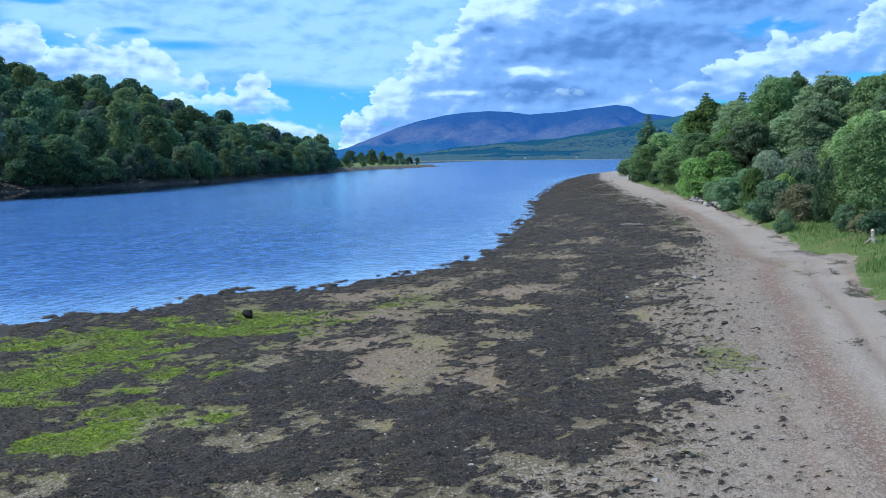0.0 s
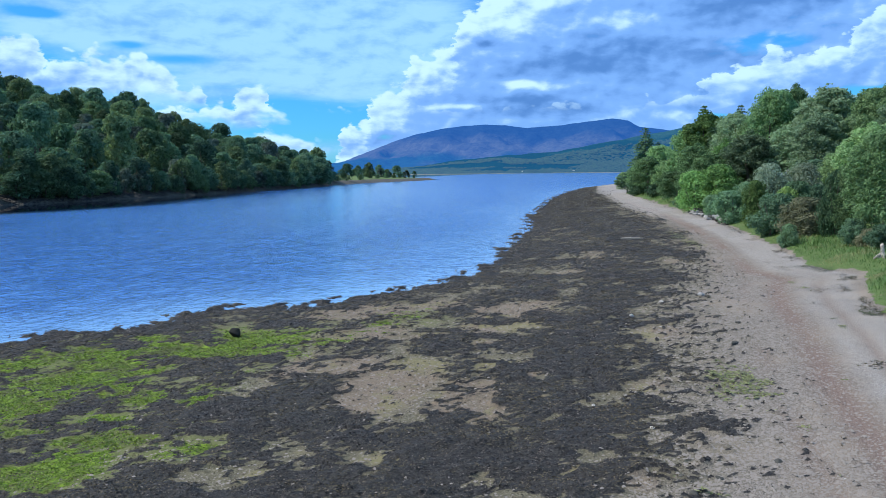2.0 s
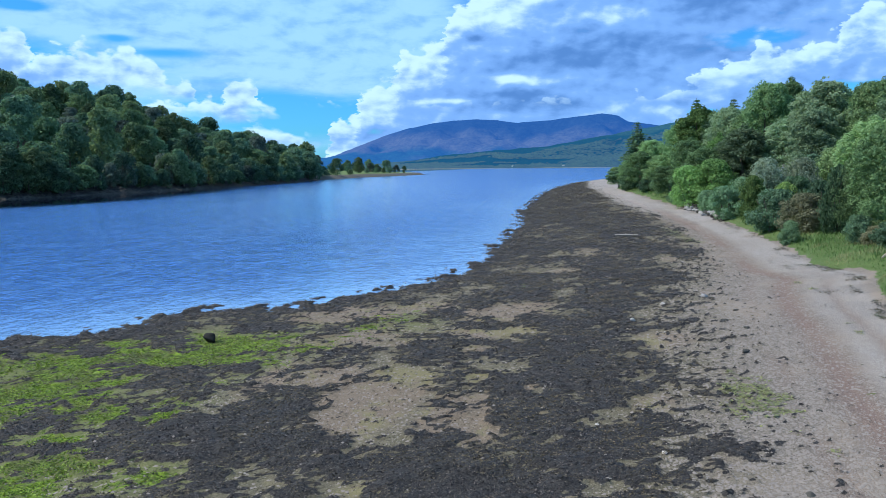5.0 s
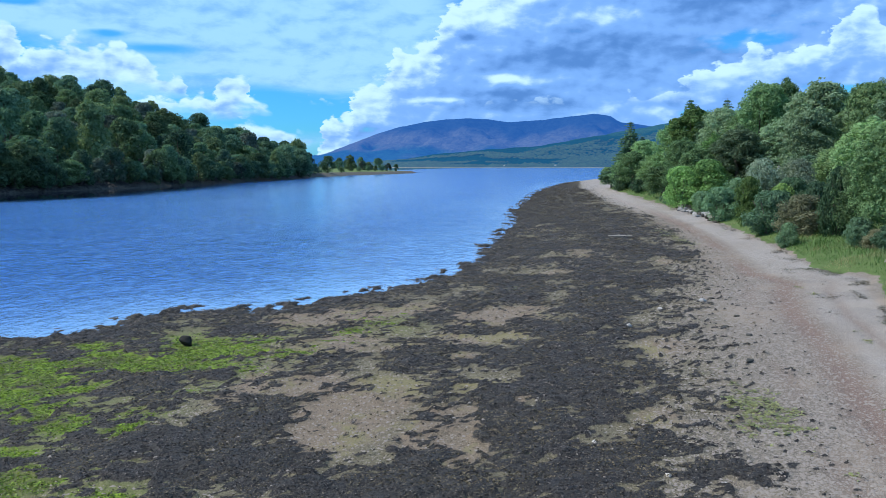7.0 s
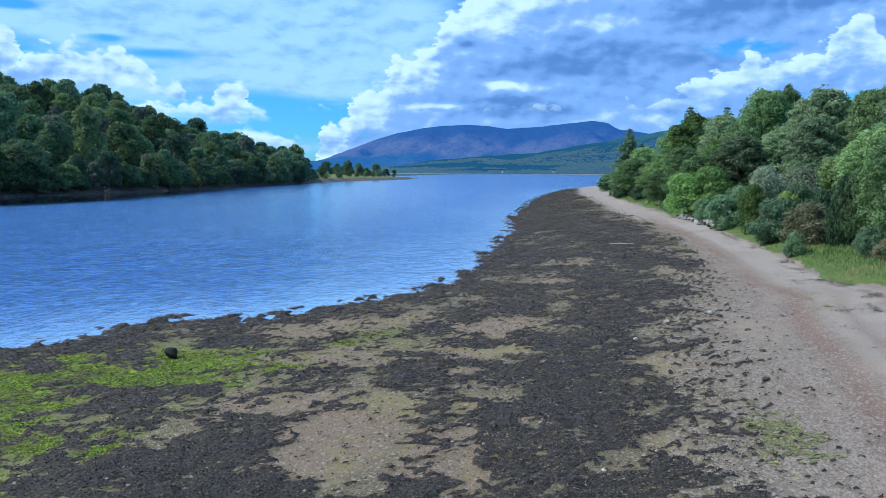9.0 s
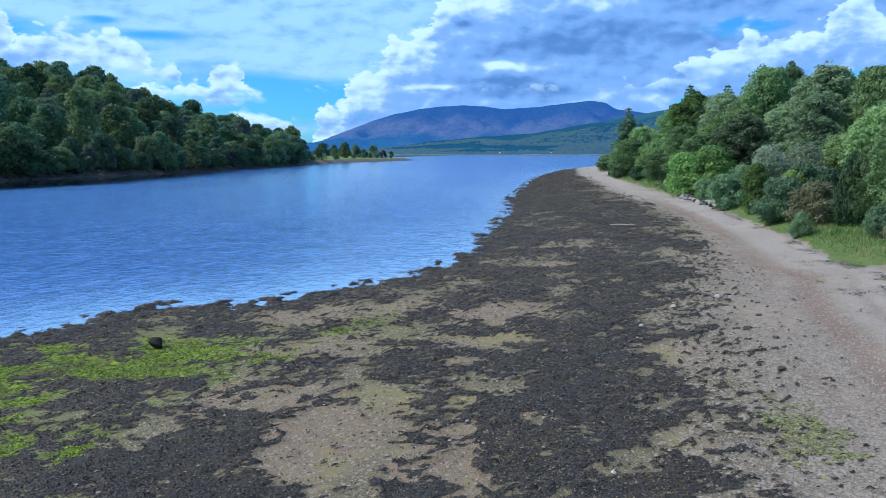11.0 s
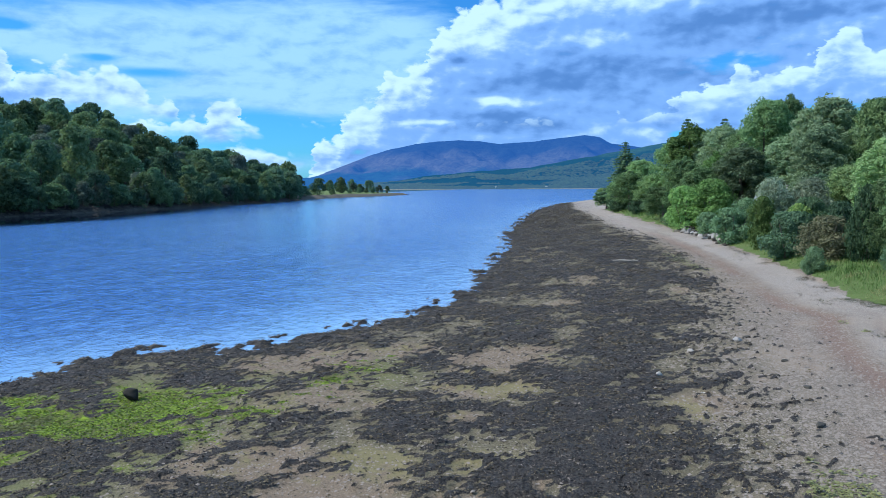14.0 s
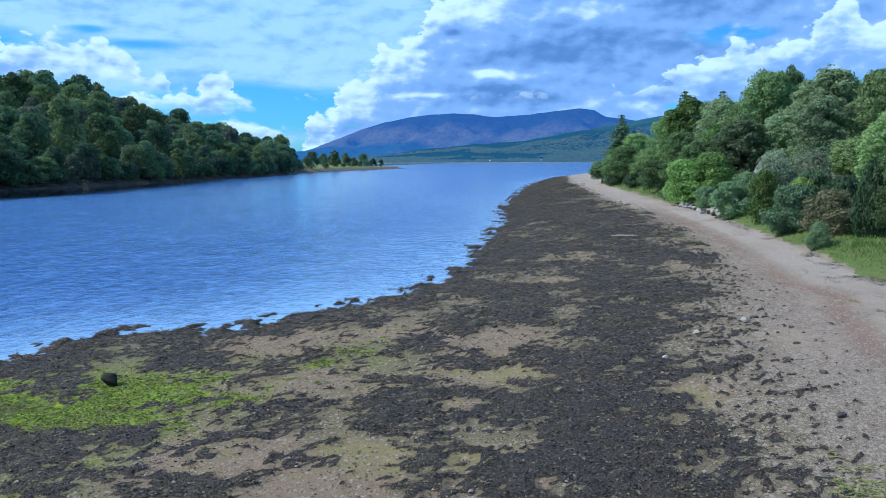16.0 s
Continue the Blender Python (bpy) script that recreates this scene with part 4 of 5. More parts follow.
PLANTS = [
    ("spruce", 19.0, 146, 11.6, 9.5), ("spruce", 22.3, 153, 9.0, 6.1), ("broad", 16.1, 148, 3.8, 4.4), ("broad", 16.9, 125, 5.5, 6.9), ("broad", 17.4, 139, 4.6, 5.6),
    ("gorse", 16.1, 130, 3.2, 4.3), ("broad", 20.3, 135, 7.5, 6.4), ("broad", 18.2, 112, 4.9, 5.3), ("gorse", 17.0, 103, 2.3, 3.9), ("gorse", 16.6, 112, 2.1, 3.7),
    ("ash", 21.4, 105, 10.5, 7.7), ("broad", 20.1, 110, 8.8, 5.8), ("birch", 24.2, 100, 10.0, 6.2), ("spruce", 24.5, 122, 13.2, 8.0), ("spruce", 30.4, 124, 13.0, 7.7),
    ("spruce", 29.1, 126, 11.7, 3.1), ("birch", 23.0, 103, 9.4, 5.4), ("broad", 23.1, 82, 11.0, 6.1), ("broad", 26.2, 84, 11.1, 5.5), ("birch", 26.3, 76, 10.4, 6.8),
    ("birch", 23.9, 71, 7.7, 4.9), ("broad", 32.8, 86, 9.8, 5.9), ("broad", 28.8, 70, 9.6, 5.4), ("ash", 19.7, 86, 6.4, 4.2), ("birch", 20.4, 79, 6.8, 5.5), ("broad", 17.2, 88, 6.2, 4.7),
    ("birch", 23.7, 78, 7.4, 5.1), ("bright", 15.1, 78, 3.9, 4.3), ("bright", 17.3, 76, 4.0, 5.0), ("broad", 17.0, 80, 5.2, 4.5), ("gorse", 14.7, 61, 2.4, 3.2),
    ("gorse", 16.3, 63, 2.6, 3.1), ("bright", 14.8, 55, 3.1, 2.0), ("willow", 17.8, 62, 3.9, 3.7), ("willow", 19.7, 61, 3.8, 3.9), ("gorse", 14.3, 49, 2.4, 3.3),
    ("brown", 14.8, 45, 2.1, 3.0), ("bright", 16.4, 53, 2.4, 1.9), ("gorse", 15.7, 43, 3.4, 1.8), ("gorse", 16.3, 47, 2.6, 2.0), ("broad", 16.1, 41, 3.8, 2.4), ("broad", 16.0, 38, 5.2, 3.4),
    ("gorse", 13.2, 42.5, 1.2, 1.2), ("gorse", 14.9, 38, 1.3, 1.5), ("broad", 20.2, 44, 6.2, 4.9), ("broad", 23.3, 46, 6.5, 5.0), ("broad", 20.3, 50, 5.8, 4.5),
    ("birch", 25.4, 58, 7.7, 5.3), ("gorse", 22.6, 66, 3.9, 4.8), ("broad", 23.6, 64, 4.5, 4.4), ("gorse", 15.2, 70, 1.8, 2.3), ("gorse", 15.6, 84, 1.5, 3.1), ("broad", 16.5, 96, 3.5, 4.7),
    ("broad", 20.6, 82, 5.3, 4.6), ("gorse", 17.2, 54, 2.7, 2.7), ("gorse", 16.2, 60, 2.2, 2.5), ("broad", 36.6, 80, 9.3, 8.0), ("birch", 38.2, 90, 10.1, 7.4),
    ("broad", 34.0, 96, 10.3, 8.0), ("broad", 29.4, 100, 10.6, 7.5), ("broad", 24.9, 95, 8.9, 5.3), ("broad", 34.9, 70, 8.0, 7.6), ("gorse", 15.4, 36, 1.1, 1.8),
    ("brown", 15.1, 37, 0.9, 1.3),
]


def plant_wood():
    masters, used, r = {}, {}, random.Random(5)
    for kind, x, y, h, w in PLANTS:
        build, mh, mw, variants = KINDS[kind]
        i = used.get(kind, 0) % variants
        used[kind] = used.get(kind, 0) + 1
        z = ground_z(x, y) - 0.05
        place = (x, y, z, r.uniform(0, 360), w / mw, h / mh)
        if (kind, i) not in masters:
            masters[kind, i] = stand(build(i), *place)
        else:
            clone(masters[kind, i], *place)


plant_wood()


# the oak wood across the water
def plant_hill():
    group = "trees on the hill across the water"
    masters = [make_tree("oak_tree", 900 + i, (9, 10, 11.5, 10, 8.5, 11, 10)[i], (10, 11.5, 10, 12.5, 9, 11, 12)[i], 0.4, 4200, 0.42, ("oak", "oak", "olive", "oak", "ashen", "oak", "olive")[i],
                         "rounded dark green oak tree on a wooded hillside", (46, 60, 38, 64, 34, 52, 44)[i], group=group, limbs=5, dome=True) for i in range(7)]
    r, placed = random.Random(9), []
    tries = 0
    row = []
    for (ax, ay), (bx, by) in zip(ACROSS[2:11], ACROSS[3:12]):
        m = max(1, int(math.hypot(bx - ax, by - ay) / 5.2))
        row += [(ax + (bx - ax) * k / m - 2.2 - r.random() * 2.5, ay + (by - ay) * k / m) for k in range(m)]
    while len(placed) < 275 and tries < 30000:
        tries += 1
        x, y = row.pop() if row else (r.uniform(-330, -82), r.uniform(60, 405))
        d = -float(beyond(np.array([x]), np.array([y]), ACROSS)[0])
        if d < 1.2 or d > 190 or x / (y + 1) < -0.84:
            continue
        gap = 6.3 + 0.028 * d
        if d > 5.5 and any((x - a) ** 2 + (y - b) ** 2 < gap * gap for a, b in placed):
            continue
        placed.append((x, y))
        s = r.uniform(0.68, 1.30) * (0.68 if d < 8 else 1.0) * (1 + 0.001 * d)
        z = float(hill_height(np.array([x]), np.array([y]))[0]) - 0.2
        args = (x, y, z, r.uniform(0, 360), s, s * r.uniform(0.75, 1.25))
        if len(placed) <= len(masters):
            stand(masters[len(placed) - 1], *args)
        else:
            clone(masters[len(placed) % len(masters)], *args)
    spit = [(-102, 345, 11), (-106, 362, 12), (-112, 376, 14), (-118, 390, 14), (-122, 402, 14), (-130, 415, 14), (-140, 425, 14), (-128, 430, 12), (-111, 430, 9.5), (-113.5, 500, 9), (-106, 562, 9), (-103, 577, 7), (-98, 588, 5)]
    spit += [(-108.5, 455, 3.5), (-110, 508, 3.6), (-108, 528, 3.8), (-106, 545, 3.5), (-113, 470, 3.2), (-111, 548, 4.5)]
    spit += [(-(0.247 - 0.00045 * (y - 520)) * y + r.uniform(-4, 3), y, r.uniform(5, 9)) for y in range(520, 640, 12)]
    for i, (x, y, h) in enumerate(spit):
        z = float(hill_height(np.array([float(x)]), np.array([float(y)]))[0]) - 0.2
        tagged(clone(masters[i % len(masters)], x, y, z, r.uniform(0, 360), h / 10, h / 10), "dark green tree beside a meadow on a low spit", group="trees on the spit")


plant_hill()


# ---------------------------------------------------------------- loose cover of the shore
def spread(count, x0, x1, y0, y1, r, power=2.0):
    """Random places, thinning out with distance along y."""
    u = r.random(count)
    k = 1 - power
    y = (y0 ** k + u * (y1 ** k - y0 ** k)) ** (1 / k) if abs(k) > 1e-6 else y0 * (y1 / y0) ** u
    return x0 + (x1 - x0) * r.random(count), y


def blades(name, p, way, length, width, r, bend=0.3, up=0.4):
    """Bent strips of two quads each, six points."""
    n = len(p)
    side = np.stack([-way[:, 1], way[:, 0], np.zeros(n)], 1) * np.broadcast_to(width, n)[:, None]
    a = np.stack([way[:, 0], way[:, 1], np.broadcast_to(up, n)], 1) * length[:, None]
    mid, tip = p + a * 0.5, p + a
    tip = tip + np.stack([way[:, 0] * length * bend, way[:, 1] * length * bend, -length * bend], 1)
    v = np.stack([p - side * 0.6, p + side * 0.6, mid - side, mid + side, tip - side * 0.25, tip + side * 0.25], 1).reshape(-1, 3)
    i = np.arange(n)[:, None] * 6
    f = np.concatenate([i + np.array([[0, 1, 3, 2]]), i + np.array([[2, 3, 5, 4]])], 0)
    return raw_mesh(name, v, f)


def scraps(name, p, size, r):
    """Small crumpled flakes of two triangles, turned every way."""
    n = len(p)
    t, b = r.normal(size=(n, 3)), r.normal(size=(n, 3))
    t /= np.linalg.norm(t, axis=1)[:, None]
    b -= t * (b * t).sum(1)[:, None]
    b /= np.linalg.norm(b, axis=1)[:, None]
    low = np.clip(9.0 / p[:, 1], 0.12, 0.6)
    t[:, 2] *= low
    b[:, 2] *= low
    t, b = t * size[:, None], b * (size * (0.35 + 0.4 * r.random(n)))[:, None]
    c = np.cross(t, b) / size[:, None]
    v = np.stack([p - t, p - b + c * 0.4, p + t, p + b + c * 0.4], 1).reshape(-1, 3)
    return raw_mesh(name, v, np.arange(n * 4).reshape(-1, 4))


def headings(n, r):
    a = r.random(n) * 2 * math.pi
    return np.stack([np.cos(a), np.sin(a)], 1)


def scatter_wrack():
    r = np.random.default_rng(31)
    x, y = spread(1250000, -20, 20, 7.2, 300, r, 1.6)
    ok = (x > -0.70 * y - 2) & (x < 0.42 * y + 2)
    x, y = x[ok], y[ok]
    w = shore_cover(x, y)[0]
    ok = (w > 0.35 + 0.4 * r.random(len(x))) | ((r.random(len(x)) < 0.13) & (beyond(x, y, LIMIT) < 0.5) & (shore_distance(x, y) > 0))
    x, y = x[ok][:400000], y[ok][:400000]
    z = ground_top(x, y)[0]
    ok = z > -0.06
    x, y, z = x[ok], y[ok], z[ok]
    size = (0.011 + 0.021 * r.random(len(x)) ** 1.7) * np.clip(y / 15, 0.85, 9.0)
    me = scraps("wrack", np.stack([x, y, z + np.minimum(size, 0.05) * (0.1 + 0.5 * r.random(len(x)))], 1), size, r)
    stuff("wrack", me, WRACK, "dark brown bladder wrack lying in tufts over the foreshore", "seaweed")


def scatter_algae():
    r = np.random.default_rng(32)
    x, y = spread(330000, -20, -3, 7.5, 34, r, 1.3)
    z, lay = ground_top(x, y)
    ok = lay[1] > 0.30 + 0.5 * r.random(len(x))
    x, y, z = x[ok][:100000], y[ok][:100000], z[ok][:100000]
    n = len(x)
    size = 0.05 + 0.08 * r.random(n)
    me = scraps("green_weed", np.stack([x, y, z + 0.01], 1), size * 0.28 * np.clip(y / 14, 0.8, 2), r)
    stuff("green_weed", me, ALGAE, "bright green matted sea lettuce among the wrack", "seaweed")


OCTA_V = np.array([(1, 0, -0.4), (0, 1, -0.4), (-1, 0, -0.4), (0, -1, -0.4), (0, 0, 0.6)])
OCTA_F = np.array([(0, 1, 4), (1, 2, 4), (2, 3, 4), (3, 0, 4)])


def pebble_mesh(name, x, y, z, size, r):
    n = len(x)
    jit = 1 + 0.35 * (r.random((n, 5, 3)) - 0.5)
    a = r.random(n) * 6.283
    v = OCTA_V[None] * jit * (size[:, None, None] * np.stack([1 + 0.5 * r.random(n), np.ones(n), 0.5 + 0.35 * r.random(n)], 1)[:, None, :])
    ca, sa = np.cos(a)[:, None], np.sin(a)[:, None]
    vx, vy = v[..., 0] * ca - v[..., 1] * sa, v[..., 0] * sa + v[..., 1] * ca
    w = np.stack([vx + x[:, None], vy + y[:, None], v[..., 2] + z[:, None]], -1).reshape(-1, 3)
    f = (OCTA_F[None] + (np.arange(n) * 5)[:, None, None]).reshape(-1, 3)
    return raw_mesh(name, w, f)


def scatter_pebbles():
    r = np.random.default_rng(33)
    x, y = spread(300000, -9, 12, 7.2, 60, r, 1.6)
    ok = (x < 0.50 * y + 2)
    x, y = x[ok], y[ok]
    z, lay = ground_top(x, y)
    dw, dg = beyond(x, y, LIMIT), beyond(x, y, EDGE)
    bare_ground = (1 - lay[0]) * (1 - lay[3]) * (1 - lay[1])
    chance = bare_ground * np.where(dw > -1.0, 1.0, 0.30) * (1 - 0.65 * np.clip(lay[4] + lay[5], 0, 1)) * sstep(-dg, 0.2, 1.5)
    chance = chance + 0.004
    ok = r.random(len(x)) < chance
    x, y, z = x[ok][:80000], y[ok][:80000], z[ok][:80000]
    size = 0.007 + 0.030 * r.random(len(x)) ** 4 + 0.0004 * y
    stuff("shingle", pebble_mesh("shingle", x, y, z + size * 0.2, size, r), PEBBLE, "grey and buff pebbles strewn over the upper beach", "pebbles")


def scatter_grass():
    r = np.random.default_rng(34)
    x, y = spread(330000, 8, 24, 16, 150, r, 1.35)
    dg = beyond(x, y, EDGE)
    ok = (dg > -0.1) & (dg < 5.5) & (x < 0.62 * y + 4)
    x, y, dg = x[ok], y[ok], dg[ok]
    z, lay = ground_top(x, y)
    ok = lay[3] > 0.4
    x, y, z, dg = x[ok][:60000], y[ok][:60000], z[ok][:60000], dg[ok][:60000]
    n = len(x)
    tall = sstep(fbm(x * 0.45, y * 0.35, 77), 0.42, 0.62)
    size = (0.10 + 0.16 * r.random(n) + 0.38 * tall * r.random(n)) * sstep(dg, -0.3, 1.6)
    me = blades("bank_grass", np.stack([x, y, z - 0.02], 1), headings(n, r) * 0.45, size, 0.007 + 0.0003 * y, r, 0.25, 1.0)
    stuff("bank_grass", me, GRASS, "long green and straw-coloured grass on the bank above the beach", "grass")
    x, y = spread(220000, 1, 12, 8, 70, r, 1.4)
    t = shore_cover(x, y)[6]
    ok = t > 0.25 + 0.6 * r.random(len(x))
    x, y = x[ok][:24000], y[ok][:24000]
    z = ground_top(x, y)[0]
    n = len(x)
    size = 0.025 + 0.045 * r.random(n) + 0.0006 * y
    stuff("beach_plants", blades("beach_plants", np.stack([x, y, z], 1), headings(n, r), size, size * 0.3, r, 0.3, 0.5), PLANTLET, "low green plants growing through the shingle", "plants")


def scatter_litter():
    """The strandline: dry weed and twigs along the foot of the bank."""
    r = np.random.default_rng(35)
    n = 240000
    x, y = spread(n, 6, 17, 14, 120, r, 1.4)
    dg = beyond(x, y, EDGE)
    m = fbm(x * 1.1, y * 0.7, 90, 4)
    want = np.exp(-((dg + 0.20) / 0.30) ** 2) * sstep(m, 0.40, 0.56) + 0.35 * np.exp(-((dg + 1.1) / 0.5) ** 2) * sstep(m, 0.62, 0.70)
    ok = r.random(n) < want
    x, y = x[ok], y[ok]
    z = ground_top(x, y)[0]
    n = len(x)
    size = 0.035 + 0.075 * r.random(n)
    stuff("strandline", blades("strandline", np.stack([x, y, z + 0.01], 1), headings(n, r), size, size * 0.22, r, 0.1, 0.3 * r.random(n)), LITTER, "dark dry seaweed and twigs along the high tide line", "seaweed")


scatter_wrack()
scatter_algae()
scatter_pebbles()
scatter_grass()
scatter_litter()


# ---------------------------------------------------------------- single stones, boulders, driftwood
def make_stone_thing(name, x, y, size, seed, mat, label, category="stone", group="", flat=0.65, sink=0.25):
    r = np.random.default_rng(seed)
    bm = bmesh.new()
    bmesh.ops.create_icosphere(bm, subdivisions=3, radius=1)
    cuts = [(Vector(r.normal(size=3)).normalized(), 0.42 + 0.35 * r.random()) for _ in range(12)]
    stretch = Vector((1 + 0.4 * r.random(), 0.8 + 0.3 * r.random(), flat))
    for v in bm.verts:
        for d, k in cuts:
            over = v.co.dot(d) - k
            if over > 0:
                v.co -= d * over * 0.95
        v.co *= 1 + 0.10 * noise.noise(v.co * 2.2 + Vector((seed, 0, 0)))
        v.co = Vector((v.co.x * stretch.x, v.co.y * stretch.y, v.co.z * stretch.z)) * size * 0.5
    for f in bm.faces:
        f.smooth = True
    ob = part(name, bm, mat)
    z = float(ground_top(np.array([float(x)]), np.array([float(y)]))[0][0])
    ob.matrix_basis = pose(x, y, max(z, -0.06) + size * 0.5 * flat * (1 - 2 * sink) - 0.04, 0, 0, float(r.random() * 360))
    return tagged(ob, label, category, group)


BEACH = "loose stones on the beach"
for i, (x, y, s) in enumerate([(-0.75, 11.1, 0.16), (3.15, 14.1, 0.14), (1.4, 15.9, 0.16), (-3.0, 9.9, 0.13), (6.7, 12.6, 0.13), (5.0, 12.2, 0.10), (3.2, 24.9, 0.22), (3.9, 23.4, 0.16), (2.4, 14.4, 0.13),
                               (-2.1, 11.6, 0.11), (-5.3, 12.4, 0.12), (4.5, 27.6, 0.22), (0.1, 21.4, 0.14), (6.2, 16.4, 0.10), (1.1, 13.2, 0.10)]):
    make_stone_thing("stone", x, y, s, 40 + i, STONE_PALE, "pale rounded stone among dark wrack", "stone", BEACH)
for i, (x, y, s) in enumerate([(2.15, 10.6, 0.20), (6.1, 28.9, 0.42), (6.5, 29.3, 0.30), (5.8, 24.6, 0.26), (6.1, 23.5, 0.22), (4.2, 12.9, 0.20), (3.1, 12.2, 0.18), (4.6, 19.6, 0.20), (5.4, 20.9, 0.2),
                               (6.4, 25.9, 0.24), (2.6, 11.5, 0.17), (3.7, 15.8, 0.18), (5.6, 16.5, 0.15), (5.0, 15.1, 0.14), (6.9, 31.5, 0.3), (1.6, 10.2, 0.16), (3.6, 11.2, 0.2), (4.4, 10.8, 0.12)]):
    make_stone_thing("stone", x, y, s, 70 + i, STONE_GREY if i in (0, 1) else STONE_DARK, "grey angular stone on the shingle" if i in (0, 1) else "dark weed-grown stone on the shingle", "stone", BEACH)
make_stone_thing("boulder", -10.15, 24.85, 0.50, 104, STONE_BLACK, "black weed-covered boulder standing in green sea lettuce", "boulder", "", 1.1, 0.12)
for i, (x, y) in enumerate([(-12.3, 32.5), (-13.8, 31.6), (-15.3, 29.8), (-17.3, 26.6), (-18.9, 25.4), (-9.7, 34.4), (-8.6, 35.3), (-16.2, 28.0), (-14.6, 29.2), (-12.9, 33.0), (-5.2, 40.2), (-4.1, 43.0)]):
    make_stone_thing("wet_rock", x, y, 0.30 + 0.10 * (i % 4), 120 + i, STONE_DARK, "dark weed-covered rock awash at the water's edge", "rock", "rocks at the water's edge", 0.3, 0.3)
for i in range(26):
    t = i / 25
    x, y = 14.1 + 0.9 * ((i * 37) % 10) / 10 + 0.5 * t, 60.5 + 17 * t
    make_stone_thing("boulder", x, y, 0.45 + 0.4 * ((i * 53) % 17) / 17, 150 + i, STONE_GREY if i % 3 else STONE_DARK, "grey angular boulder at the foot of the bank", "boulder", "boulders along the bank", 0.75, 0.2)
make_stone_thing("boulder", 14.7, 63.6, 1.3, 190, STONE_PALE, "large pale boulder at the foot of the bank", "boulder", "boulders along the bank", 0.6, 0.2)


def make_driftwood():
    log = bmesh.new()
    tube(log, [(-0.95, 0, 0.05), (-0.4, 0.05, 0.08), (0.2, 0.02, 0.07), (0.95, -0.08, 0.10)], [0.05, 0.075, 0.07, 0.03], 8)
    ob = tagged(new("driftwood_log"), "bleached pale driftwood log lying on the wrack", "driftwood")
    part("stem", log, WOOD_PALE, ob)
    for i, (px, a) in enumerate([(-0.2, 1.0), (0.45, -0.8)]):
        b = bmesh.new()
        tube(b, [(px, 0, 0.08), (px + 0.22 * math.cos(a), 0.22 * math.sin(a), 0.17), (px + 0.4 * math.cos(a), 0.4 * math.sin(a), 0.2)], [0.035, 0.025, 0.008], 6)
        part("branch", b, WOOD_PALE, ob)
    ob.matrix_basis = pose(6.5, 54.6, float(ground_top(np.array([6.5]), np.array([54.6]))[0][0]) + 0.02, 0, 0, -6) @ Matrix.Diagonal((0.8, 0.8, 0.8, 1))


make_driftwood()


def make_stump():
    ob = tagged(new("tree_stump"), "weathered silver-grey tree stump with spreading roots in the grass", "stump")
    b = bmesh.new()
    tube(b, [(0, 0, -0.2), (0.02, 0, 0.12), (0.03, 0.01, 0.35), (0.0, 0.03, 0.62), (-0.03, 0.02, 0.66)], [0.22, 0.15, 0.10, 0.11, 0.08], 10)
    part("trunk", b, WOOD_PALE, ob)
    for i in range(5):
        a = i * 1.3 + 0.4
        b = bmesh.new()
        tube(b, [(0.08 * math.cos(a), 0.08 * math.sin(a), 0.16), (0.28 * math.cos(a), 0.28 * math.sin(a), 0.05), (0.5 * math.cos(a), 0.5 * math.sin(a), -0.08)], [0.09, 0.06, 0.03], 6)
        part("root", b, WOOD_PALE, ob)
    ob.matrix_basis = pose(14.2, 33.5, ground_z(14.2, 33.5), 0, 0, 20) @ Matrix.Diagonal((0.75, 0.75, 0.8, 1))


make_stump()


def box(bm, lo, hi):
    bmesh.ops.create_cube(bm, size=1, matrix=Matrix.Translation([(a + b) / 2 for a, b in zip(lo, hi)]) @ Matrix.Diagonal([b - a for a, b in zip(lo, hi)] + [1]))


def make_cottage(x, y, turn, size, label, walls=RENDER_WALL):
    """A small house half hidden in the wood: walls, slate roof, chimney, windows."""
    ob = tagged(new("cottage"), label, "house")
    b = bmesh.new()
    box(b, (-4, -2.5, -0.6), (4, 2.5, 2.6))
    part("wall", b, walls, ob)
    b = bmesh.new()
    pts = [(-4.3, -2.9, 2.5), (4.3, -2.9, 2.5), (4.3, 2.9, 2.5), (-4.3, 2.9, 2.5), (-4.3, 0, 4.6), (4.3, 0, 4.6)]
    vs = [b.verts.new(p) for p in pts]
    for f in ((0, 1, 5, 4), (2, 3, 4, 5), (0, 4, 3), (1, 2, 5), (3, 2, 1, 0)):
        b.faces.new([vs[k] for k in f])
    part("roof", b, SLATE, ob)
    b = bmesh.new()
    box(b, (2.6, -0.3, 4.0), (3.2, 0.3, 4.9))
    part("chimney", b, walls, ob)
    b = bmesh.new()
    box(b, (-1.45, -2.54, -0.1), (-0.6, -2.48, 1.9))
    part("door", b, SLATE, ob, "grey-painted wooden door")
    for wx in (-2.4, 0.4, 2.2):
        b = bmesh.new()
        box(b, (wx - 0.45, -2.53, 0.9), (wx + 0.45, -2.47, 2.0))
        pane = part("window", b, GLASS_DARK, ob)
        b = bmesh.new()
        for lo, hi in (((wx - 0.5, -2.56, 0.85), (wx - 0.44, -2.5, 2.05)), ((wx + 0.44, -2.56, 0.85), (wx + 0.5, -2.5, 2.05)), ((wx - 0.44, -2.56, 2.0), (wx + 0.44, -2.5, 2.05)), ((wx - 0.44, -2.56, 0.85), (wx + 0.44, -2.5, 0.9))):
            box(b, lo, hi)
        part("frame", b, walls, pane)
    ob.matrix_basis = pose(x, y, ground_z(x, y) if y < 2000 else 5.0, 0, 0, turn) @ Matrix.Diagonal((*size, 1))


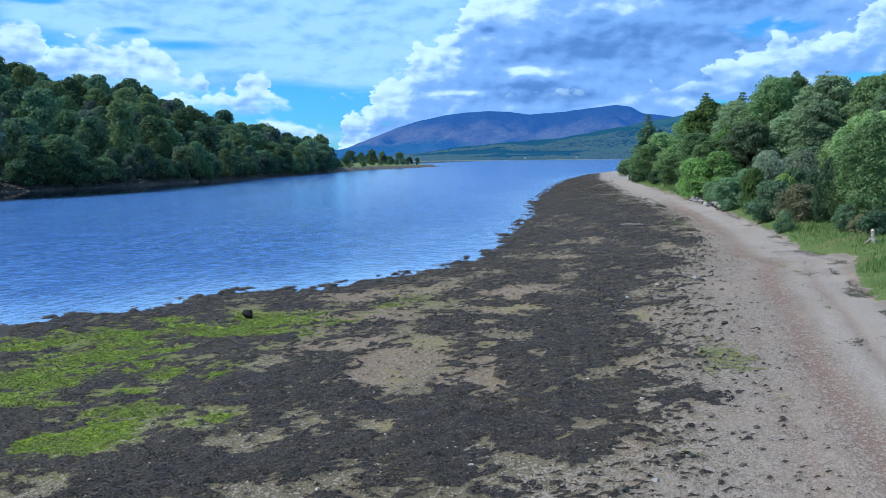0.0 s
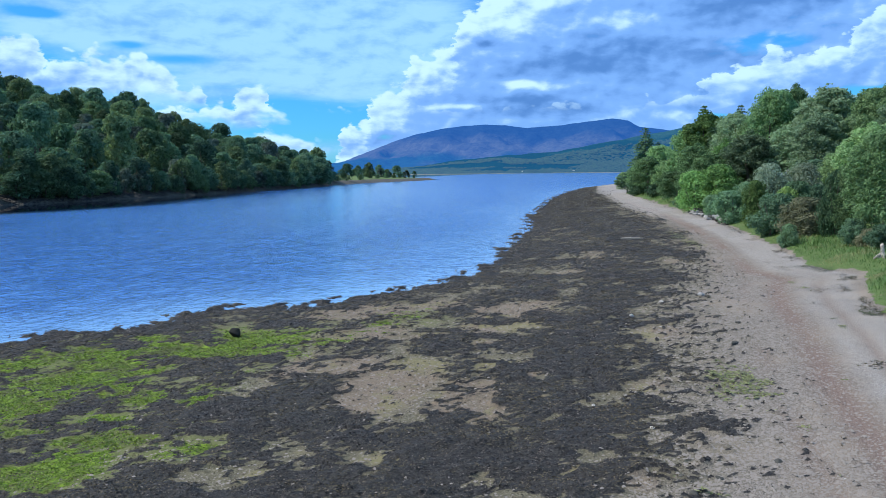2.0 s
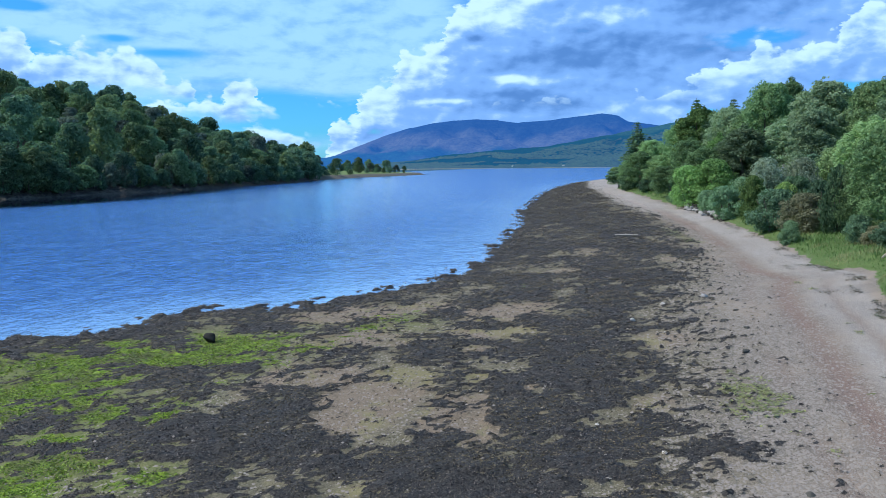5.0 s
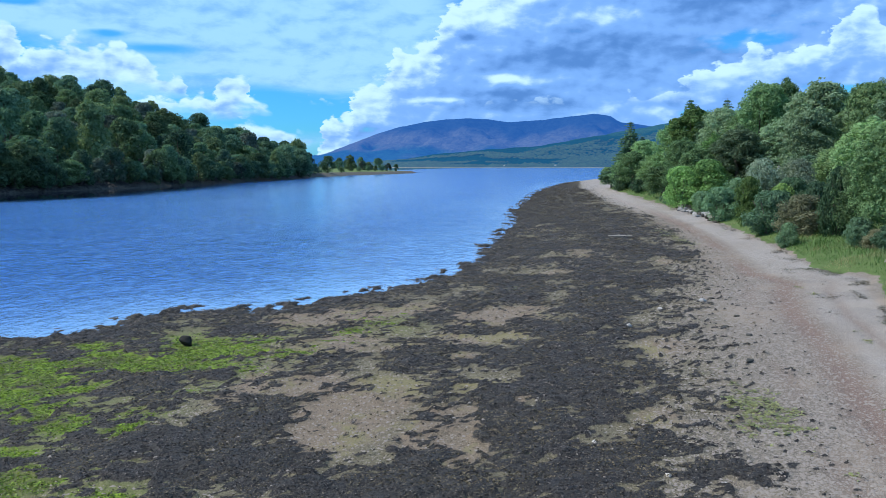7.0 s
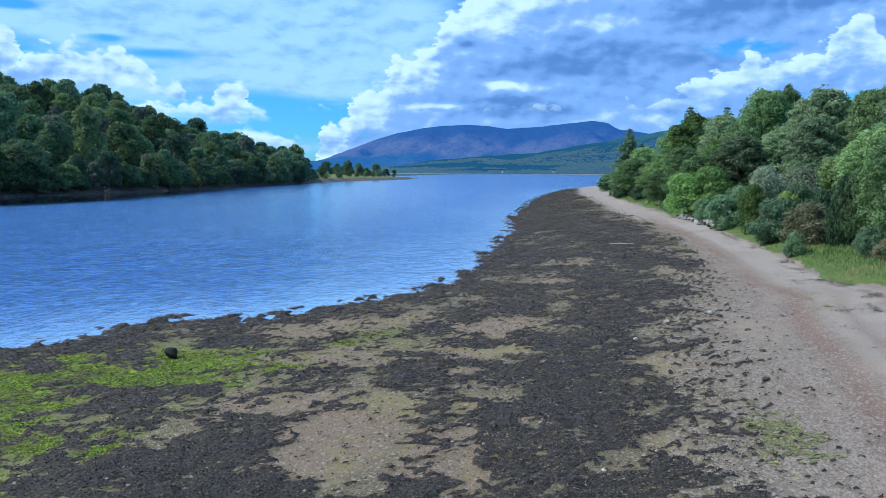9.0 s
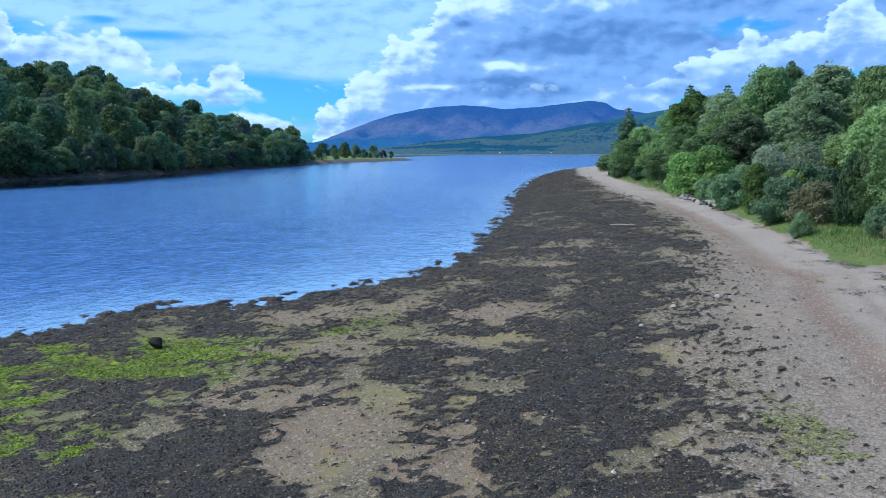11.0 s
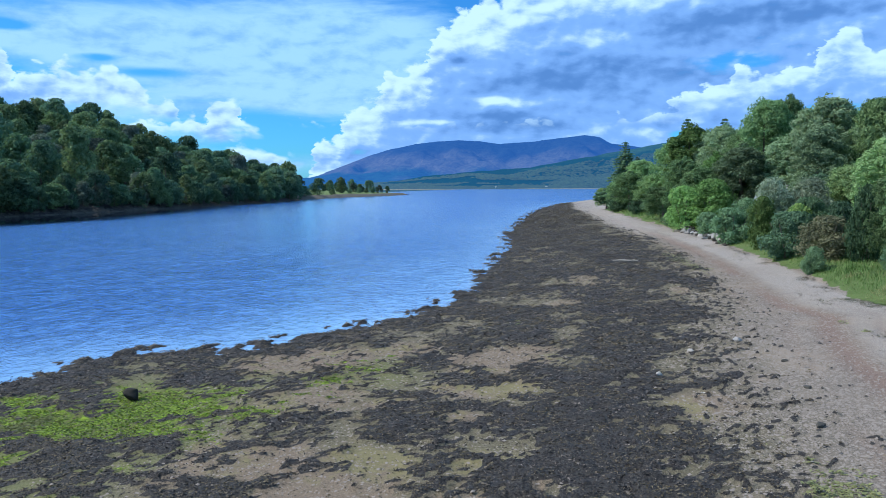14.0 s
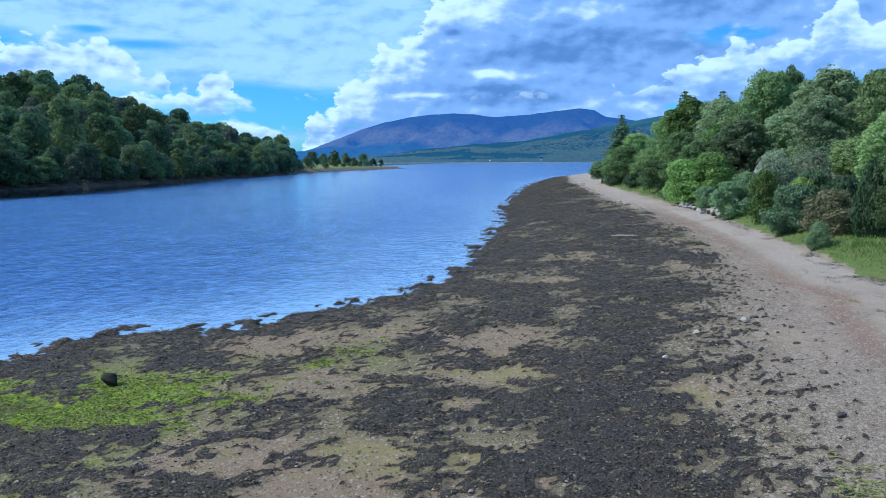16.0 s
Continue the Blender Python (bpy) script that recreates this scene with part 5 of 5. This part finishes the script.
make_cottage(21.1, 72.0, 12, (0.34, 0.5, 0.68), "small grey slate-roofed cottage half hidden among the trees", STONE_GREY)
make_cottage(90.0, 2316.0, 5, (0.8, 0.8, 0.8), "white cottage on the far shore of the loch")
make_cottage(330.0, 2318.0, -15, (0.8, 0.8, 0.8), "white cottage on the far shore of the loch")
make_cottage(-60.0, 2320.0, 20, (0.7, 0.7, 0.7), "white cottage on the far shore of the loch")


def make_far_beach():
    """Pale shingle along the foot of the far shore."""
    xs = np.linspace(-900, 1500, 240)
    me = grid_mesh("far_beach", xs, np.array([2262.0, 2285.0, 2306.0, 2330.0]), lambda x, y: (y - 2275) * 0.035 + 1.2 * (fbm(x * 0.02, y * 0.02, 15) - 0.5))
    tagged(mesh_part("far_beach", me, SHINGLE_BAND), "pale shingle beach along the far shore", "beach", kind="structure")


make_far_beach()


def far_bank_rocks():
    """Weed-dark rocks and ledges along the foot of the wooded hill."""
    r = np.random.default_rng(57)
    pts = np.array(ACROSS[1:12], dtype=float)
    leg = np.sqrt(((pts[1:] - pts[:-1]) ** 2).sum(1))
    k = r.choice(len(leg), 5200, p=leg / leg.sum())
    u, d = r.random(5200), -0.6 + 3.6 * r.random(5200) ** 1.4
    a, b = pts[k], pts[k + 1]
    way = (b - a) / leg[k][:, None]
    x, y = a[:, 0] + (b - a)[:, 0] * u - way[:, 1] * d, a[:, 1] + (b - a)[:, 1] * u + way[:, 0] * d
    size = 0.22 + 0.55 * r.random(5200) ** 3
    stuff("far_bank_rock", pebble_mesh("far_bank_rock", x, y, 0.05 + 0.45 * np.clip(d, 0, None), size, r), STONE_DARK, "dark weed-grown rocks along the foot of the wooded hill", "rocks")


far_bank_rocks()


# woods on the far side: uncountable tree tops along the foot of the distant hill
def far_woods():
    r = np.random.default_rng(55)
    x, y = r.uniform(-700, 1500, 26000), 2300 + 520 * r.random(26000) ** 1.3
    keep = (fbm(x * 0.004, y * 0.006, 66) + 0.12 * (y < 2360) > 0.47)
    x, y = x[keep], y[keep]
    hill_ob = bpy.data.objects["wooded_hill_backdrop"].data
    co = np.zeros(len(hill_ob.vertices) * 3, dtype=np.float32)
    hill_ob.vertices.foreach_get("co", co)
    co = co.reshape(90, 420, 3)
    ix = np.clip(((x - co[0, 0, 0]) / (co[0, -1, 0] - co[0, 0, 0]) * 419).round().astype(int), 0, 419)
    iy = np.clip(((y - co[0, 0, 1]) / (co[-1, 0, 1] - co[0, 0, 1]) * 89).round().astype(int), 0, 89)
    size = 3.0 + 3.5 * r.random(len(x))
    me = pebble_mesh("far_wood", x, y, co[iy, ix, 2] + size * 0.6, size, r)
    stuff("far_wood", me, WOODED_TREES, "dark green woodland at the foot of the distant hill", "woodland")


far_woods()
